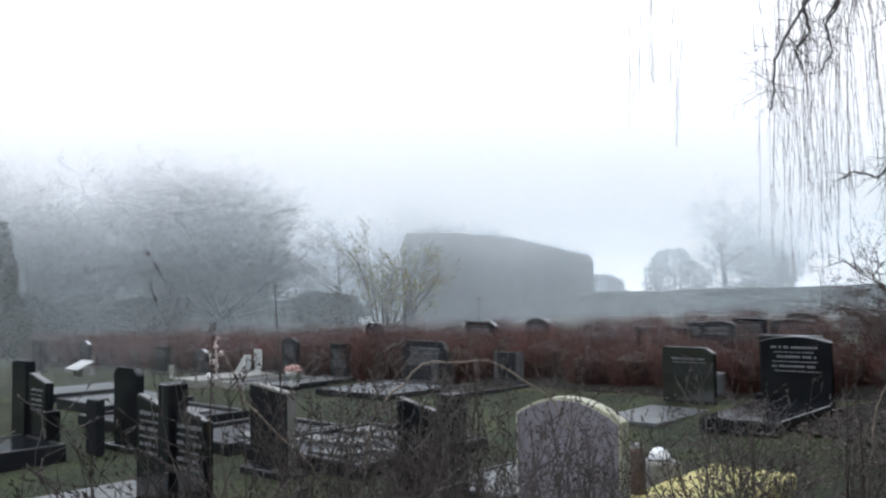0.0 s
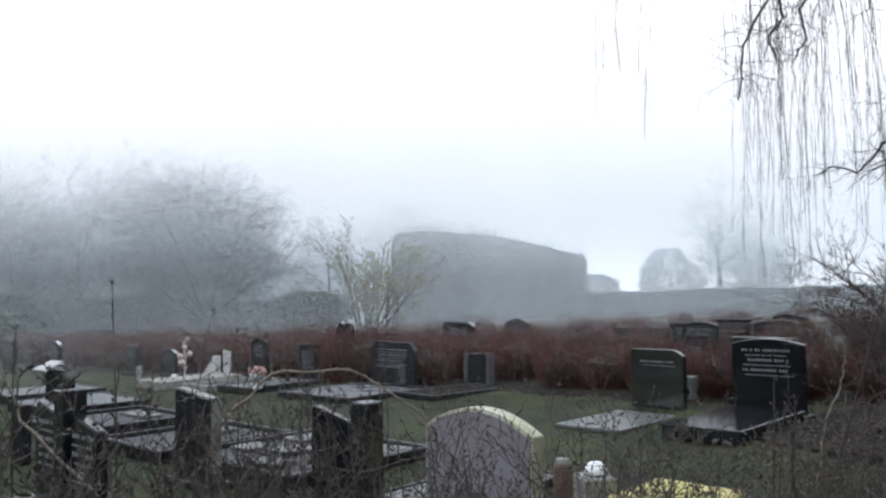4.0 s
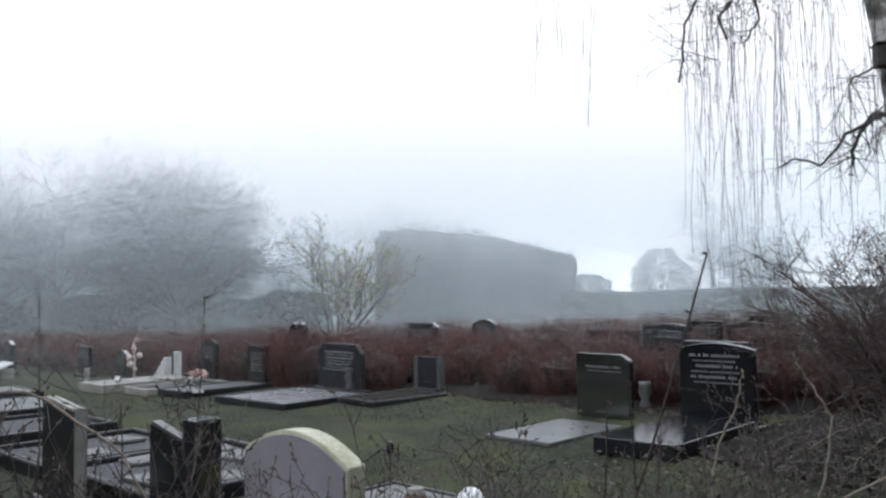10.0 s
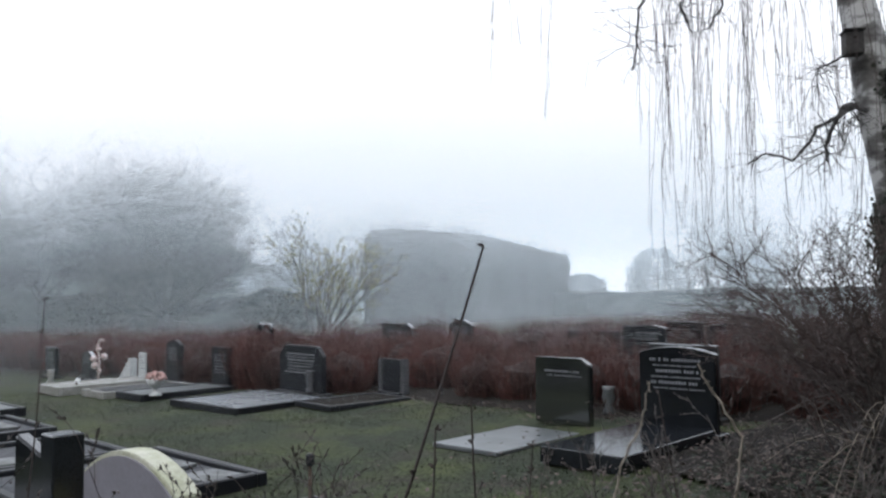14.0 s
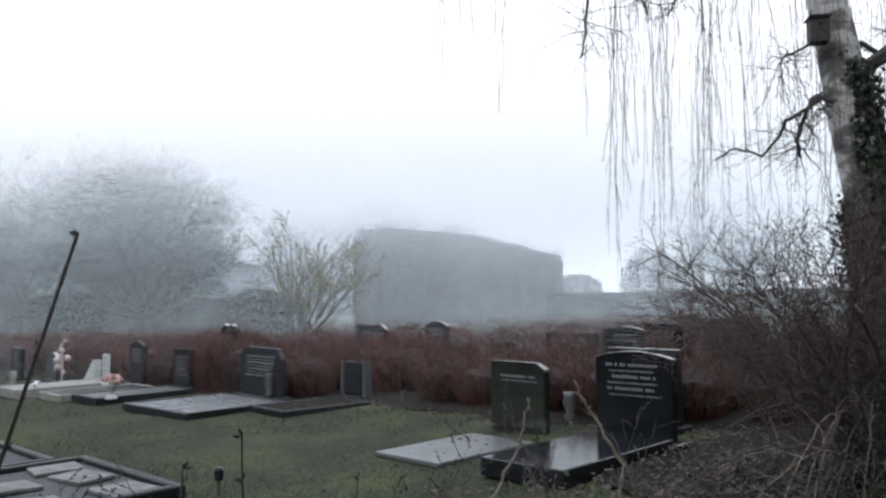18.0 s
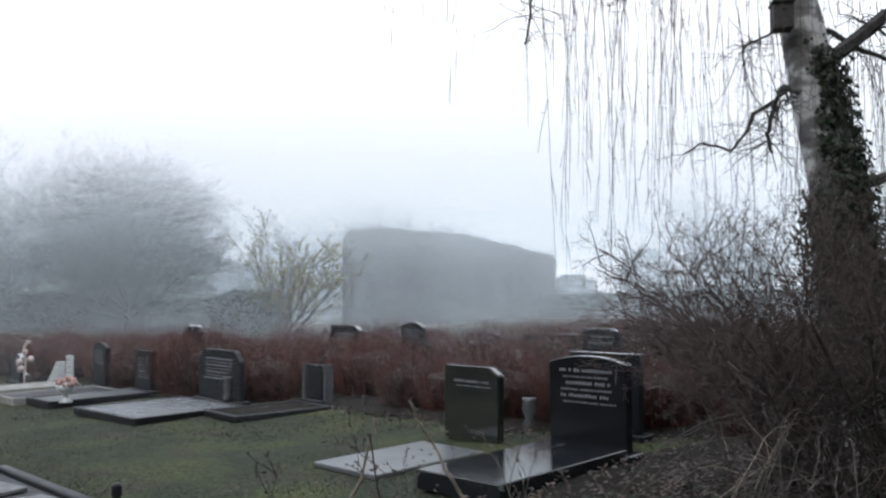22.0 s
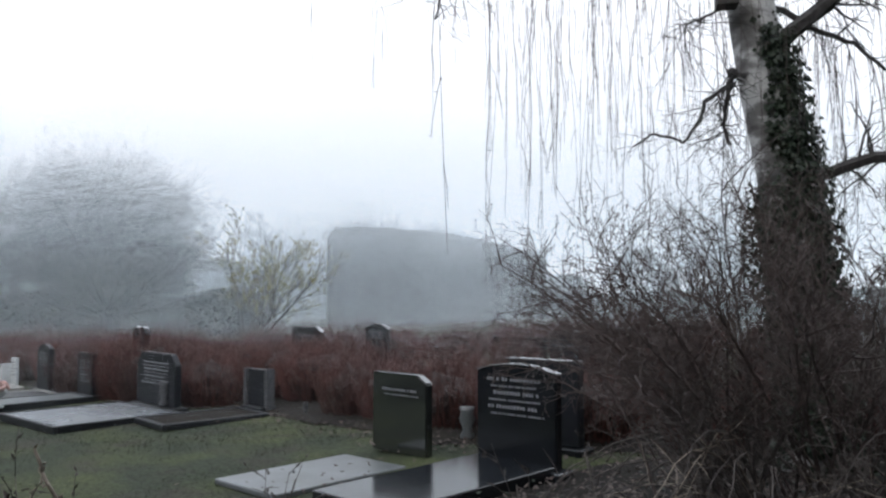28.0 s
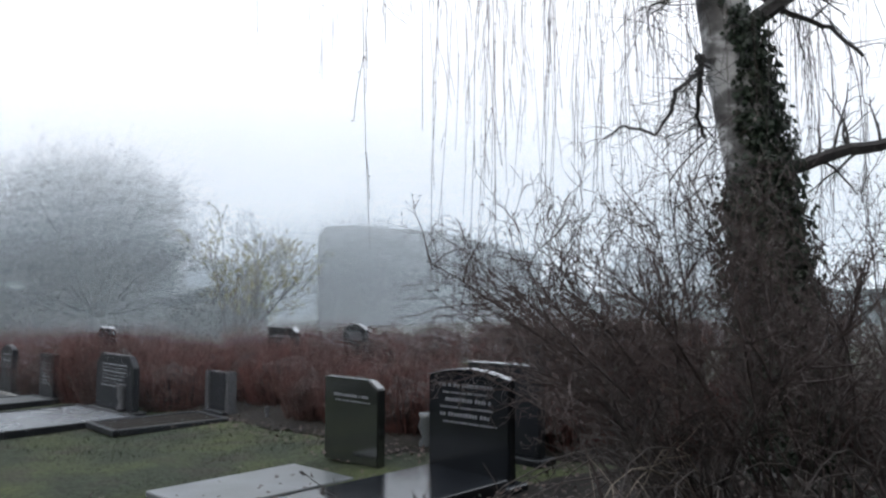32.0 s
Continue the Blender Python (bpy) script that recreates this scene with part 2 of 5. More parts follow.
def box(sx, sy, sz, cx=0.0, cy=0.0, cz=0.0, bevel=0.008):
    """A bevelled box; cz is its underside."""
    bm = bmesh.new()
    bmesh.ops.create_cube(bm, size=1.0)
    bmesh.ops.transform(bm, matrix=Matrix.Translation((cx, cy, cz + sz / 2)) @ Matrix.Diagonal((sx, sy, sz, 1)), verts=bm.verts)
    if bevel:
        bmesh.ops.bevel(bm, geom=bm.edges[:], offset=bevel, segments=1, affect="EDGES")
    return bm


def profile(w, h, shape):
    """Outline of a headstone in x and z, from the lower left round to the lower right."""
    a = w / 2
    if shape == "arch":          # low segment
        top = [(-a + w * k / 12, h - 0.16 * w * ((k - 6) / 6) ** 2) for k in range(13)]
    elif shape == "bow":         # very low segment
        top = [(-a + w * k / 12, h - 0.075 * w * ((k - 6) / 6) ** 2) for k in range(13)]
    elif shape == "round":
        top = [(-a * math.cos(math.pi * k / 14), h - a * 0.62 + a * 0.62 * math.sin(math.pi * k / 14)) for k in range(15)]
    elif shape == "chamfer":
        c = w * 0.13
        top = [(-a, h - c), (-a + c, h), (a - c, h), (a, h - c)]
    elif shape == "wave":
        top = [(-a + w * k / 12, h - 0.05 * w * (1 - math.cos(math.pi * k / 12))) for k in range(13)]
    elif shape == "slant":
        top = [(-a, h), (a, h - 0.2 * w)]
    elif shape == "corner":
        c = w * 0.16
        top = [(-a, h), (a - c, h), (a - 0.02, h - c * 0.5), (a, h - c * 0.6)]
    elif shape == "heart":
        top = [(-a + w * k / 16, h - 0.5 * a + 0.5 * a * abs(math.sin(2 * math.pi * k / 16)) ** 0.7) for k in range(17)]
    else:
        top = [(-a, h), (a, h)]
    return [(-a, 0)] + top + [(a, 0)]


def slab_of(w, h, t, shape, z0=0.0, bevel=0.012, cx=0.0, cy=0.0):
    """An upright stone of thickness t whose face shows the outline."""
    bm = bmesh.new()
    pts = profile(w, h, shape)
    front = bm.faces.new([bm.verts.new((x + cx, cy - t / 2, z + z0)) for x, z in pts])
    res = bmesh.ops.extrude_face_region(bm, geom=[front])
    bmesh.ops.translate(bm, verts=[v for v in res["geom"] if isinstance(v, bmesh.types.BMVert)], vec=(0, t, 0))
    bmesh.ops.recalc_face_normals(bm, faces=bm.faces)
    if bevel:
        sharp = [e for e in bm.edges if e.is_manifold and e.calc_face_angle(0) > 0.5]
        bmesh.ops.bevel(bm, geom=sharp, offset=bevel, segments=2, affect="EDGES")
    return bm


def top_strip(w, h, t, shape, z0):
    """A thin pale strip along a wet headstone's upper edge, painting in the sky's glint."""
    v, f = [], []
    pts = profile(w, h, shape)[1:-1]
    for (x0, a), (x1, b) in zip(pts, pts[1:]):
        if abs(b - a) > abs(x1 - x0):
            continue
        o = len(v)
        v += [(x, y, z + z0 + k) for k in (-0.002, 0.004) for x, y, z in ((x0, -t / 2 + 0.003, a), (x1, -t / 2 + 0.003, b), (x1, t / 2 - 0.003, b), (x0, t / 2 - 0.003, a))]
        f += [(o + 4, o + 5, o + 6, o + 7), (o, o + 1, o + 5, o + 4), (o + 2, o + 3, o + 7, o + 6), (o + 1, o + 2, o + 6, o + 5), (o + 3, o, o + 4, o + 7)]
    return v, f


def lettering(parent, rng, width, z_top, rows, face_y, big=0.035, cx=0.0):
    """Lines of raised bars, one mesh for each line, in place of words that cannot be told."""
    z = z_top
    for k in range(rows):
        tall = big if k % 2 == 0 else big * 0.5
        bm = bmesh.new()
        x, end = -width / 2 * rng.uniform(0.75, 1), width / 2 * rng.uniform(0.75, 1)
        while x < end:
            w = rng.uniform(0.5, 1.1) * tall
            b = box(w * 0.72, 0.004, tall * rng.uniform(0.75, 1.0), cx + x + w / 2, face_y - 0.003, z, 0)
            me = bpy.data.meshes.new("tmp")
            b.to_mesh(me)
            b.free()
            bm.from_mesh(me)
            bpy.data.meshes.remove(me)
            x += w + (tall * 0.9 if rng.random() < 0.16 else tall * 0.12)
        part("lettering", bm, LETTER, parent, "line of pale engraved lettering", "stuff")
        z -= tall * 1.2 + big * (0.55 if k % 2 == 0 else 1.5)


class Tubes:
    """Gathers tapered tubes into one mesh."""

    def __init__(self):
        self.v, self.f = [], []

    def tube(self, pts, radii, n=3):
        base = len(self.v)
        for i, p in enumerate(pts):
            d = (pts[min(i + 1, len(pts) - 1)] - pts[max(i - 1, 0)])
            a = d.cross(Vector((0.31, 0.17, 0.93)))
            if a.length_squared < 1e-10:
                a = d.cross(Vector((1, 0, 0)))
            a.normalize()
            b = d.cross(a).normalized()
            r = radii[i]
            for k in range(n):
                c, s = math.cos(2 * math.pi * k / n) * r, math.sin(2 * math.pi * k / n) * r
                self.v.append((p.x + a.x * c + b.x * s, p.y + a.y * c + b.y * s, p.z + a.z * c + b.z * s))
        for i in range(len(pts) - 1):
            o = base + i * n
            for k in range(n):
                q = (k + 1) % n
                self.f.append((o + k, o + q, o + n + q, o + n + k))

    def bud(self, p, d, length, r):
        """A small spindle: a bud or a catkin."""
        o = len(self.v)
        a = d.cross(Vector((0.3, 0.2, 0.9))).normalized()
        b = d.cross(a).normalized()
        m = p + d * (length * 0.45)
        self.v += [tuple(p), tuple(m + a * r), tuple(m - a * r * 0.5 + b * r * 0.87), tuple(m - a * r * 0.5 - b * r * 0.87), tuple(p + d * length)]
        for k in range(3):
            q = (k + 1) % 3
            self.f += [(o, o + 1 + q, o + 1 + k), (o + 4, o + 1 + k, o + 1 + q)]

    def leaf(self, p, d, side, length, width):
        o = len(self.v)
        s = side * (width / 2)
        m = p + d * (length * 0.5)
        up = d.cross(side) * (width * 0.18)
        self.v += [tuple(p), tuple(m + s + up), tuple(p + d * length), tuple(m - s + up), tuple(m)]
        self.f += [(o, o + 1, o + 4), (o + 1, o + 2, o + 4), (o + 2, o + 3, o + 4), (o + 3, o, o + 4)]

    def data(self):
        return self.v, self.f


def rand_dir(rng):
    while True:
        d = Vector((rng.uniform(-1, 1), rng.uniform(-1, 1), rng.uniform(-1, 1)))
        if 0.05 < d.length < 1:
            return d.normalized()


def wander(rng, p, d, length, steps, bend, pull=Vector((0, 0, 0))):
    pts, q = [p.copy()], p.copy()
    d = d.normalized()
    for _ in range(steps):
        d = (d + rand_dir(rng) * bend + pull).normalized()
        q = q + d * (length / steps)
        pts.append(q.copy())
    return pts


def grow(T, rng, p, d, length, r, level, spec, tips=None, limbs=None, least=0.0):
    """Recursive bare branching. spec: for each level (children, length ratio, spread, steps, bend, pull up, sides)."""
    kids, ratio, spread, steps, bend, lift, sides = spec[level]
    pts = wander(rng, p, d, length, steps, bend, Vector((0, 0, lift)))
    last = level == len(spec) - 1
    T.tube(pts, [max(least * (1 - 0.4 * i / steps), r * (1 - 0.72 * i / steps)) for i in range(steps + 1)], sides)
    if last:
        if tips is not None:
            tips.append((pts[-1], (pts[-1] - pts[-2]).normalized()))
        return
    for k in range(kids):
        f = 0.22 + 0.78 * (k + rng.random()) / kids
        i = min(steps - 1, int(f * steps))
        q = pts[i].lerp(pts[i + 1], f * steps - i)
        ahead = (pts[i + 1] - pts[i]).normalized()
        side = ahead.cross(rand_dir(rng))
        if side.length < 1e-3:
            continue
        nd = (ahead * (1 - spread) + side.normalized() * spread * rng.uniform(0.7, 1.3)).normalized()
        branch = T
        if limbs is not None and level == 0:
            branch = Tubes()
            limbs.append(branch)
        grow(branch, rng, q, nd, length * ratio * rng.uniform(0.7, 1.2) * (1.15 - 0.45 * f), r * (1 - 0.6 * f) * 0.55, level + 1, spec, tips, None, least)


# ---- ground ----
ground_root = None


def build_ground():
    rng = random.Random(3)
    xs = [-400, -150, -70, -40] + [-26 + 0.5 * k for k in range(93)] + [28, 40, 70, 150, 400]
    ys = [-60, -20, -8] + [-4 + 0.5 * k for k in range(81)] + [44, 52, 62, 80, 120, 300, 900]
    verts, faces = [], []
    for y in ys:
        for x in xs:
            h = 0.03 * noise.noise((x * 0.5, y * 0.5, 0)) + 0.018 * noise.noise((x * 1.7, y * 1.7, 3)) if abs(x) < 30 and y < 45 else 0
            verts.append((x, y, gz(x) + h - 0.02))
    n = len(xs)
    for j in range(len(ys) - 1):
        for i in range(n - 1):
            o = j * n + i
            faces.append((o, o + 1, o + n + 1, o + n))
    ob = part("ground", (verts, faces), GRASS, None)
    smooth(ob)
    return tagged(ob, "damp mossy lawn of a cemetery, reaching into the fog", "lawn", kind="structure")


build_ground()

# ---- graves ----
rng_g = random.Random(11)


def headstone(x, y, w, h, t, shape, stone, label, rows=0, plinth=0.0, turn=ANGLE, lean=0.0, group="", edge=None, text_top=0.82, big=0.035):
    ob = thing("headstone", x, y, turn, label, "headstone", group)
    ob.matrix_basis = ob.matrix_basis @ pose(0, 0, -0.03, lean, rng_g.uniform(-0.6, 0.6), rng_g.uniform(-1.5, 1.5))
    if plinth:
        part("plinth", box(w + 0.12, t + 0.16, plinth + 0.03, 0, 0, 0, 0.012), stone, ob)
    part("stone", slab_of(w, h - plinth, t, shape, plinth + 0.03), stone, ob)
    if edge is WETGLINT:
        part("top_edge", top_strip(w, h - plinth, t, shape, plinth + 0.03), edge, ob, "wet top edge, its sky glint painted pale")
    elif edge:
        rim = slab_of(w * 1.012, h - plinth + 0.006, t * 0.86, shape, plinth + 0.031, 0.004)
        part("top_edge", rim, edge, ob, "pale worn top edge with lichen")
    if rows:
        lettering(ob, rng_g, w * 0.72, plinth + (h - plinth) * text_top, rows, -t / 2, big)
    return ob


def grave_slab(x, y, w, length, h, stone, label, kerb=None, turn=ANGLE, inset=0.07, joints=0, tilt=0.0):
    """A ledger slab on the lawn, with a kerb round it where there is one. x, y: its middle."""
    ob = thing("grave_slab", x, y, turn, label, "grave slab")
    ob.matrix_basis = ob.matrix_basis @ pose(0, 0, -0.03, tilt, 0, 0)
    if kerb:
        for sx, sy, cx, cy in ((w, inset, 0, -length / 2 + inset / 2), (w, inset, 0, length / 2 - inset / 2),
                               (inset, length - 2 * inset, -w / 2 + inset / 2, 0), (inset, length - 2 * inset, w / 2 - inset / 2, 0)):
            part("kerb", box(sx, sy, h + 0.03, cx, cy, 0, 0.01), kerb, ob, "dark stone kerb")
        w, length, h = w - 2 * inset - 0.006, length - 2 * inset - 0.006, h - 0.012
    n = joints + 1
    for k in range(n):
        part("slab", box(w / n - (0.01 if n > 1 else 0), length, h + 0.03, -w / 2 + w / n * (k + 0.5), 0, 0, 0.008), stone, ob)
    return ob


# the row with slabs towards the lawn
headstone(4.47, 10.2, 0.86, 0.93, 0.09, "bow", BLACK, "polished black granite headstone, bowed top, three lines of white lettering", 6, 0.07, edge=WETGLINT, text_top=0.86, big=0.031)
grave_slab(3.81, 9.5, 0.86, 1.85, 0.13, BLACK, "polished black granite grave slab, wet and reflecting the sky")
headstone(3.41, 11.23, 0.76, 0.78, 0.1, "corner", MOSSY, "polished green granite headstone reflecting the lawn, faint lettering", 2, 0.0, big=0.025)
grave_slab(2.68, 10.36, 0.86, 1.45, 0.018, SLATE, "flat wet grey grave slab sunk in the lawn")
headstone(-0.34, 15.0, 1.16, 0.83, 0.1, "chamfer", DARK, "broad dark granite headstone with clipped corners and rows of lettering", 7, 0.08, text_top=0.84, big=0.026)
grave_slab(-1.05, 14.36, 1.82, 1.72, 0.075, WETSLAB, "wide wet grey double grave slab with a dark kerb", DARK, turn=-42, inset=0.06, joints=1)
headstone(-2.15, 16.75, 0.58, 0.76, 0.1, "flat", DARK, "dark rectangular headstone with worn lettering", 7, 0.06, big=0.028)
headstone(-3.4, 17.85, 0.55, 0.88, 0.1, "arch", DARK, "dark headstone with an arched top", 5, 0.06, big=0.028)
grave_slab(-2.8, 16.1, 0.95, 1.75, 0.09, SLATE, "low wet grey grave slab beside the lawn", DARK, inset=0.06)
grave_slab(-3.65, 16.65, 0.9, 1.75, 0.1, DARK, "low dark stone grave slab", GREY, inset=0.06)
grave_slab(-4.75, 17.45, 1.0, 1.9, 0.14, GREY, "pale grey grave with a raised kerb", GREY, inset=0.08)
headstone(1.18, 14.78, 0.42, 0.57, 0.1, "flat", DARK, "small dark stone between two pale pilasters", 0, 0.05)
for dx in (-0.26, 0.26):
    q = Vector((1.18, 14.78, 0)) + U * dx
    headstone(q.x, q.y, 0.09, 0.58, 0.13, "flat", GRAVEL, "narrow weathered grey stone pilaster of a small memorial", group="memorial pilasters")
grave_slab(0.62, 13.98, 0.95, 1.5, 0.05, SOIL, "old grave bed of dark soil inside a low stone kerb", DARK, turn=-48, inset=0.07)
headstone(4.83, 11.2, 0.84, 0.88, 0.1, "flat", DARK, "dark flat-topped headstone standing behind another", 0, 0.06, edge=WETGLINT)
headstone(-4.25, 18.4, 0.28, 0.62, 0.05, "flat", WHITE, "small upright white marble plate with grey writing", 5, 0.0, big=0.03, text_top=0.88)

steps = thing("stone_steps", -4.52, 18.62, ANGLE, "white marble steps rising beside an upright plate on a grave", "grave ornament")
for k in range(5):
    part("step", box(0.095, 0.16, 0.52 - 0.095 * k, -0.06 - 0.097 * k, 0, -0.03, 0.006), WHITE, steps)

# the near row, seen from behind
white_stone = headstone(0.76, 4.96, 0.74, 0.96, 0.12, "arch", PALE, "pale lilac-grey arched headstone seen from behind, lichened edge", 0, 0.0, edge=CAPSTONE)
grave_slab(1.36, 5.78, 0.7, 1.5, 0.1, WETWHITE, "wet white marble grave slab", GREY, inset=0.06)
cross = thing("headstone", -0.06, 5.92, ANGLE, "black polished granite headstone with a square column beside a slanted panel", "headstone")
part("column", box(0.16, 0.16, 0.95, 0.15, 0, -0.03, 0.008), BLACK, cross)
part("panel", slab_of(0.46, 0.89, 0.08, "slant", -0.03, cx=-0.165), BLACK, cross)
part("base", box(0.8, 0.24, 0.09, -0.06, 0, -0.03), BLACK, cross)
grave_slab(0.72, 7.0, 0.8, 1.7, 0.08, WETWHITE, "wet pale grave slab behind the black column stone", DARK, inset=0.06)
headstone(-1.66, 7.8, 0.62, 0.84, 0.11, "wave", DARK, "dark grey headstone with a curved shoulder, seen from behind", 0, 0.05, edge=GREY)


def kerbed_bed(x, y, w, length, label, plates):
    ob = thing("kerbed_grave", x, y, ANGLE, label, "kerbed grave")
    for sx, sy, cx, cy in ((w, 0.09, 0, -length / 2), (w, 0.09, 0, length / 2), (0.09, length - 0.1, -w / 2 + 0.045, 0), (0.09, length - 0.1, w / 2 - 0.045, 0)):
        part("kerb", box(sx, sy, 0.15, cx, cy, -0.03, 0.012), DARK, ob)
    part("bed", box(w - 0.2, length - 0.1, 0.1, 0, 0, -0.03, 0), GRAVEL, ob, "wet dark gravel")
    for cx, cy, sx, sy, ry in plates:
        pl = part("plate", box(sx, sy, 0.035, 0, 0, 0, 0.006), WETWHITE, ob, "wet white stone plate")
        pl.matrix_basis = pose(cx, cy, 0.074, rng_g.uniform(-2, 2), rng_g.uniform(-2, 2), ry)
    return ob


kerbed_bed(-0.86, 8.7, 1.9, 1.75, "double grave of dark gravel and white plates inside a black kerb",
           [(0.62, 0.55, 0.46, 0.4, 4), (0.6, -0.1, 0.42, 0.36, -5), (-0.1, 0.52, 0.5, 0.34, 8), (-0.15, -0.05, 0.4, 0.4, 0), (-0.6, 0.5, 0.36, 0.42, -9), (-0.62, -0.2, 0.34, 0.34, 3), (0.2, -0.55, 0.5, 0.3, 2)])
kerbed_bed(-2.35, 9.95, 1.5, 1.6, "grave of wet gravel inside a dark kerb", [(-0.2, 0.4, 0.5, 0.3, 5), (0.35, -0.2, 0.36, 0.36, -6)])
kerbed_bed(-4.1, 11.8, 1.7, 1.7, "grey gravel grave inside a low stone kerb", [(0.0, 0.45, 0.7, 0.3, 0)])
grave_slab(-5.5, 13.9, 1.8, 1.6, 0.14, SLATE, "wet dark grave slab on a raised kerb", DARK, inset=0.07)
grave_slab(-7.3, 16.3, 1.6, 1.8, 0.12, SLATE, "wet grey grave slab beyond the lawn", DARK, inset=0.07)

# the row that shows its lettering
double = thing("headstone", -2.12, 6.3, ANGLE, "black double headstone with a square column between two lettered panels", "headstone")
part("column", box(0.17, 0.17, 1.06, 0, 0, -0.03, 0.008), BLACK, double)
for side in (-1, 1):
    part("panel", slab_of(0.44, 0.95 - 0.05 * (side > 0), 0.08, "slant", -0.03, cx=side * 0.31), BLACK, double)
    lettering(double, rng_g, 0.34, 0.76 - 0.05 * (side > 0), 6, -0.04, 0.032, side * 0.31)
part("base", box(1.15, 0.26, 0.1, 0, 0, -0.03), BLACK, double)
grave_slab(-3.1, 6.7, 0.8, 1.5, 0.06, WETWHITE, "wet white grave slab half hidden by bare twigs")
headstone(-3.72, 9.5, 0.56, 0.95, 0.1, "chamfer", BLACK, "black headstone with clipped upper corners", 0, 0.06)
headstone(-3.98, 9.2, 0.28, 0.62, 0.1, "flat", DARK, "low dark stone shoulder beside a headstone")
slant = thing("headstone", -4.75, 9.5, ANGLE, "black headstone with a slanted top between stepped side blocks", "headstone")
part("stone", slab_of(0.5, 0.95, 0.1, "slant", -0.03), BLACK, slant)
for side, hh in ((-1, 0.6), (1, 0.55)):
    part("side_block", box(0.16, 0.16, hh, side * 0.34, -0.02, -0.03), BLACK, slant)
lettering(slant, rng_g, 0.36, 0.72, 5, -0.05, 0.03)
headstone(-5.35, 10.25, 0.46, 1.04, 0.12, "flat", BLACK, "tall plain black headstone")
grave_slab(-5.15, 8.75, 1.15, 1.6, 0.2, BLACK, "thick black granite grave slab, wet on top", DARK, inset=0.07)

# stones beyond the red shrubs
far_stones = [(-1.5, 17.4, 0.5, 1.16, "heart", BLACK), (0.95, 20.3, 1.0, 0.98, "corner", DARK), (2.42, 20.6, 0.72, 1.0, "arch", DARK),
              (7.05, 18.5, 0.78, 0.86, "flat", BLACK), (6.15, 18.0, 0.82, 0.84, "bow", DARK), (7.95, 18.3, 1.0, 0.8, "bow", DARK), (5.73, 27.8, 0.8, 0.58, "flat", GREY),
              (4.1, 20.3, 0.6, 0.72, "bow", DARK), (6.6, 20.3, 0.95, 0.73, "corner", DARK), (5.4, 19.8, 1.36, 0.67, "flat", DARK),
              (-9.9, 22.2, 0.6, 0.85, "arch", DARK), (-11.6, 23.0, 0.7, 0.9, "flat", DARK), (8.6, 19.2, 0.7, 0.9, "bow", BLACK),
              (-7.2, 20.6, 0.6, 0.7, "flat", DARK), (-5.9, 19.6, 0.5, 0.62, "arch", DARK)]
for x, y, w, h, shape, stone in far_stones:
    what = {"heart": "black heart-shaped double-topped headstone above the red shrubs", "corner": "dark headstone with a clipped corner beyond the shrubs",
            "arch": "dark arched headstone in the misty back row", "bow": "dark headstone with a bowed top in the back row"}.get(
                shape, "pale grey flat headstone in the misty back row" if stone is GREY else "dark flat-topped headstone in the misty back row")
    headstone(x, y, w, h, 0.1, shape, stone, what, 3 if stone is not GREY and shape != "heart" else 0, 0.05, group="back row headstones", big=0.03, edge=WETGLINT if stone is not GREY else None)

# ---- grave ornaments ----


def lathe(rings, n=12):
    """A turned body from (radius, height) pairs."""
    v, f = [], []
    for r, z in rings:
        v += [(r * math.cos(2 * math.pi * k / n), r * math.sin(2 * math.pi * k / n), z) for k in range(n)]
    for i in range(len(rings) - 1):
        for k in range(n):
            q = (k + 1) % n
            f.append((i * n + k, i * n + q, i * n + n + q, i * n + n + k))
    f += [tuple(reversed(range(n))), tuple((len(rings) - 1) * n + k for k in range(n))]
    return v, f


bowl = thing("flower_bowl", -2.87, 15.3, 0, "white pedestal bowl full of pink and cream flowers on a grave", "flower bowl", z=gz(-2.87) + 0.06)
smooth(part("bowl", lathe([(0.13, 0), (0.13, 0.03), (0.06, 0.06), (0.06, 0.16), (0.15, 0.22), (0.2, 0.32), (0.18, 0.32)]), WHITE, bowl, "white pedestal bowl"))
bowl.scale = (0.8, 0.8, 0.85)
rb = random.Random(5)
bloom_mesh = None
for k in range(34):
    d = rand_dir(rb)
    if bloom_mesh is None:
        b = bmesh.new()
        bmesh.ops.create_icosphere(b, subdivisions=1, radius=0.045)
        for v in b.verts:
            v.co *= 1 + 0.25 * noise.noise(v.co * 40)
        bloom = part("bloom", b, PINK, bowl, "pink and cream bloom")
        bloom_mesh = bloom.data
    else:
        bloom = new("bloom", bloom_mesh)
        bloom.parent = bowl
    bloom.matrix_basis = pose(d.x * 0.2, d.y * 0.2, 0.33 + abs(d.z) * 0.13, 0, 0, 60 * k) @ Matrix.Scale(rb.uniform(0.7, 1.1), 4)

orn = thing("garden_ornament", -5.3, 18.7, 0, "rose and white porcelain ornament with hanging globes on a stem", "grave ornament")
stem = Tubes()
stem.tube([Vector((0, 0, 0)), Vector((0.02, 0, 0.45)), Vector((-0.02, 0, 0.8)), Vector((0.05, 0, 0.92)), Vector((0.12, 0, 0.88))], [0.02, 0.025, 0.03, 0.035, 0.02], 6)
part("stem", stem.data(), ROSE, orn)
for dx, dz, r in ((-0.1, 0.5, 0.075), (0.12, 0.55, 0.07), (-0.07, 0.36, 0.08), (0.0, 0.7, 0.06), (0.03, 0.25, 0.05)):
    b = bmesh.new()
    bmesh.ops.create_icosphere(b, subdivisions=2, radius=r, matrix=Matrix.Translation((dx, 0, dz)))
    smooth(part("globe", b, ROSE, orn))


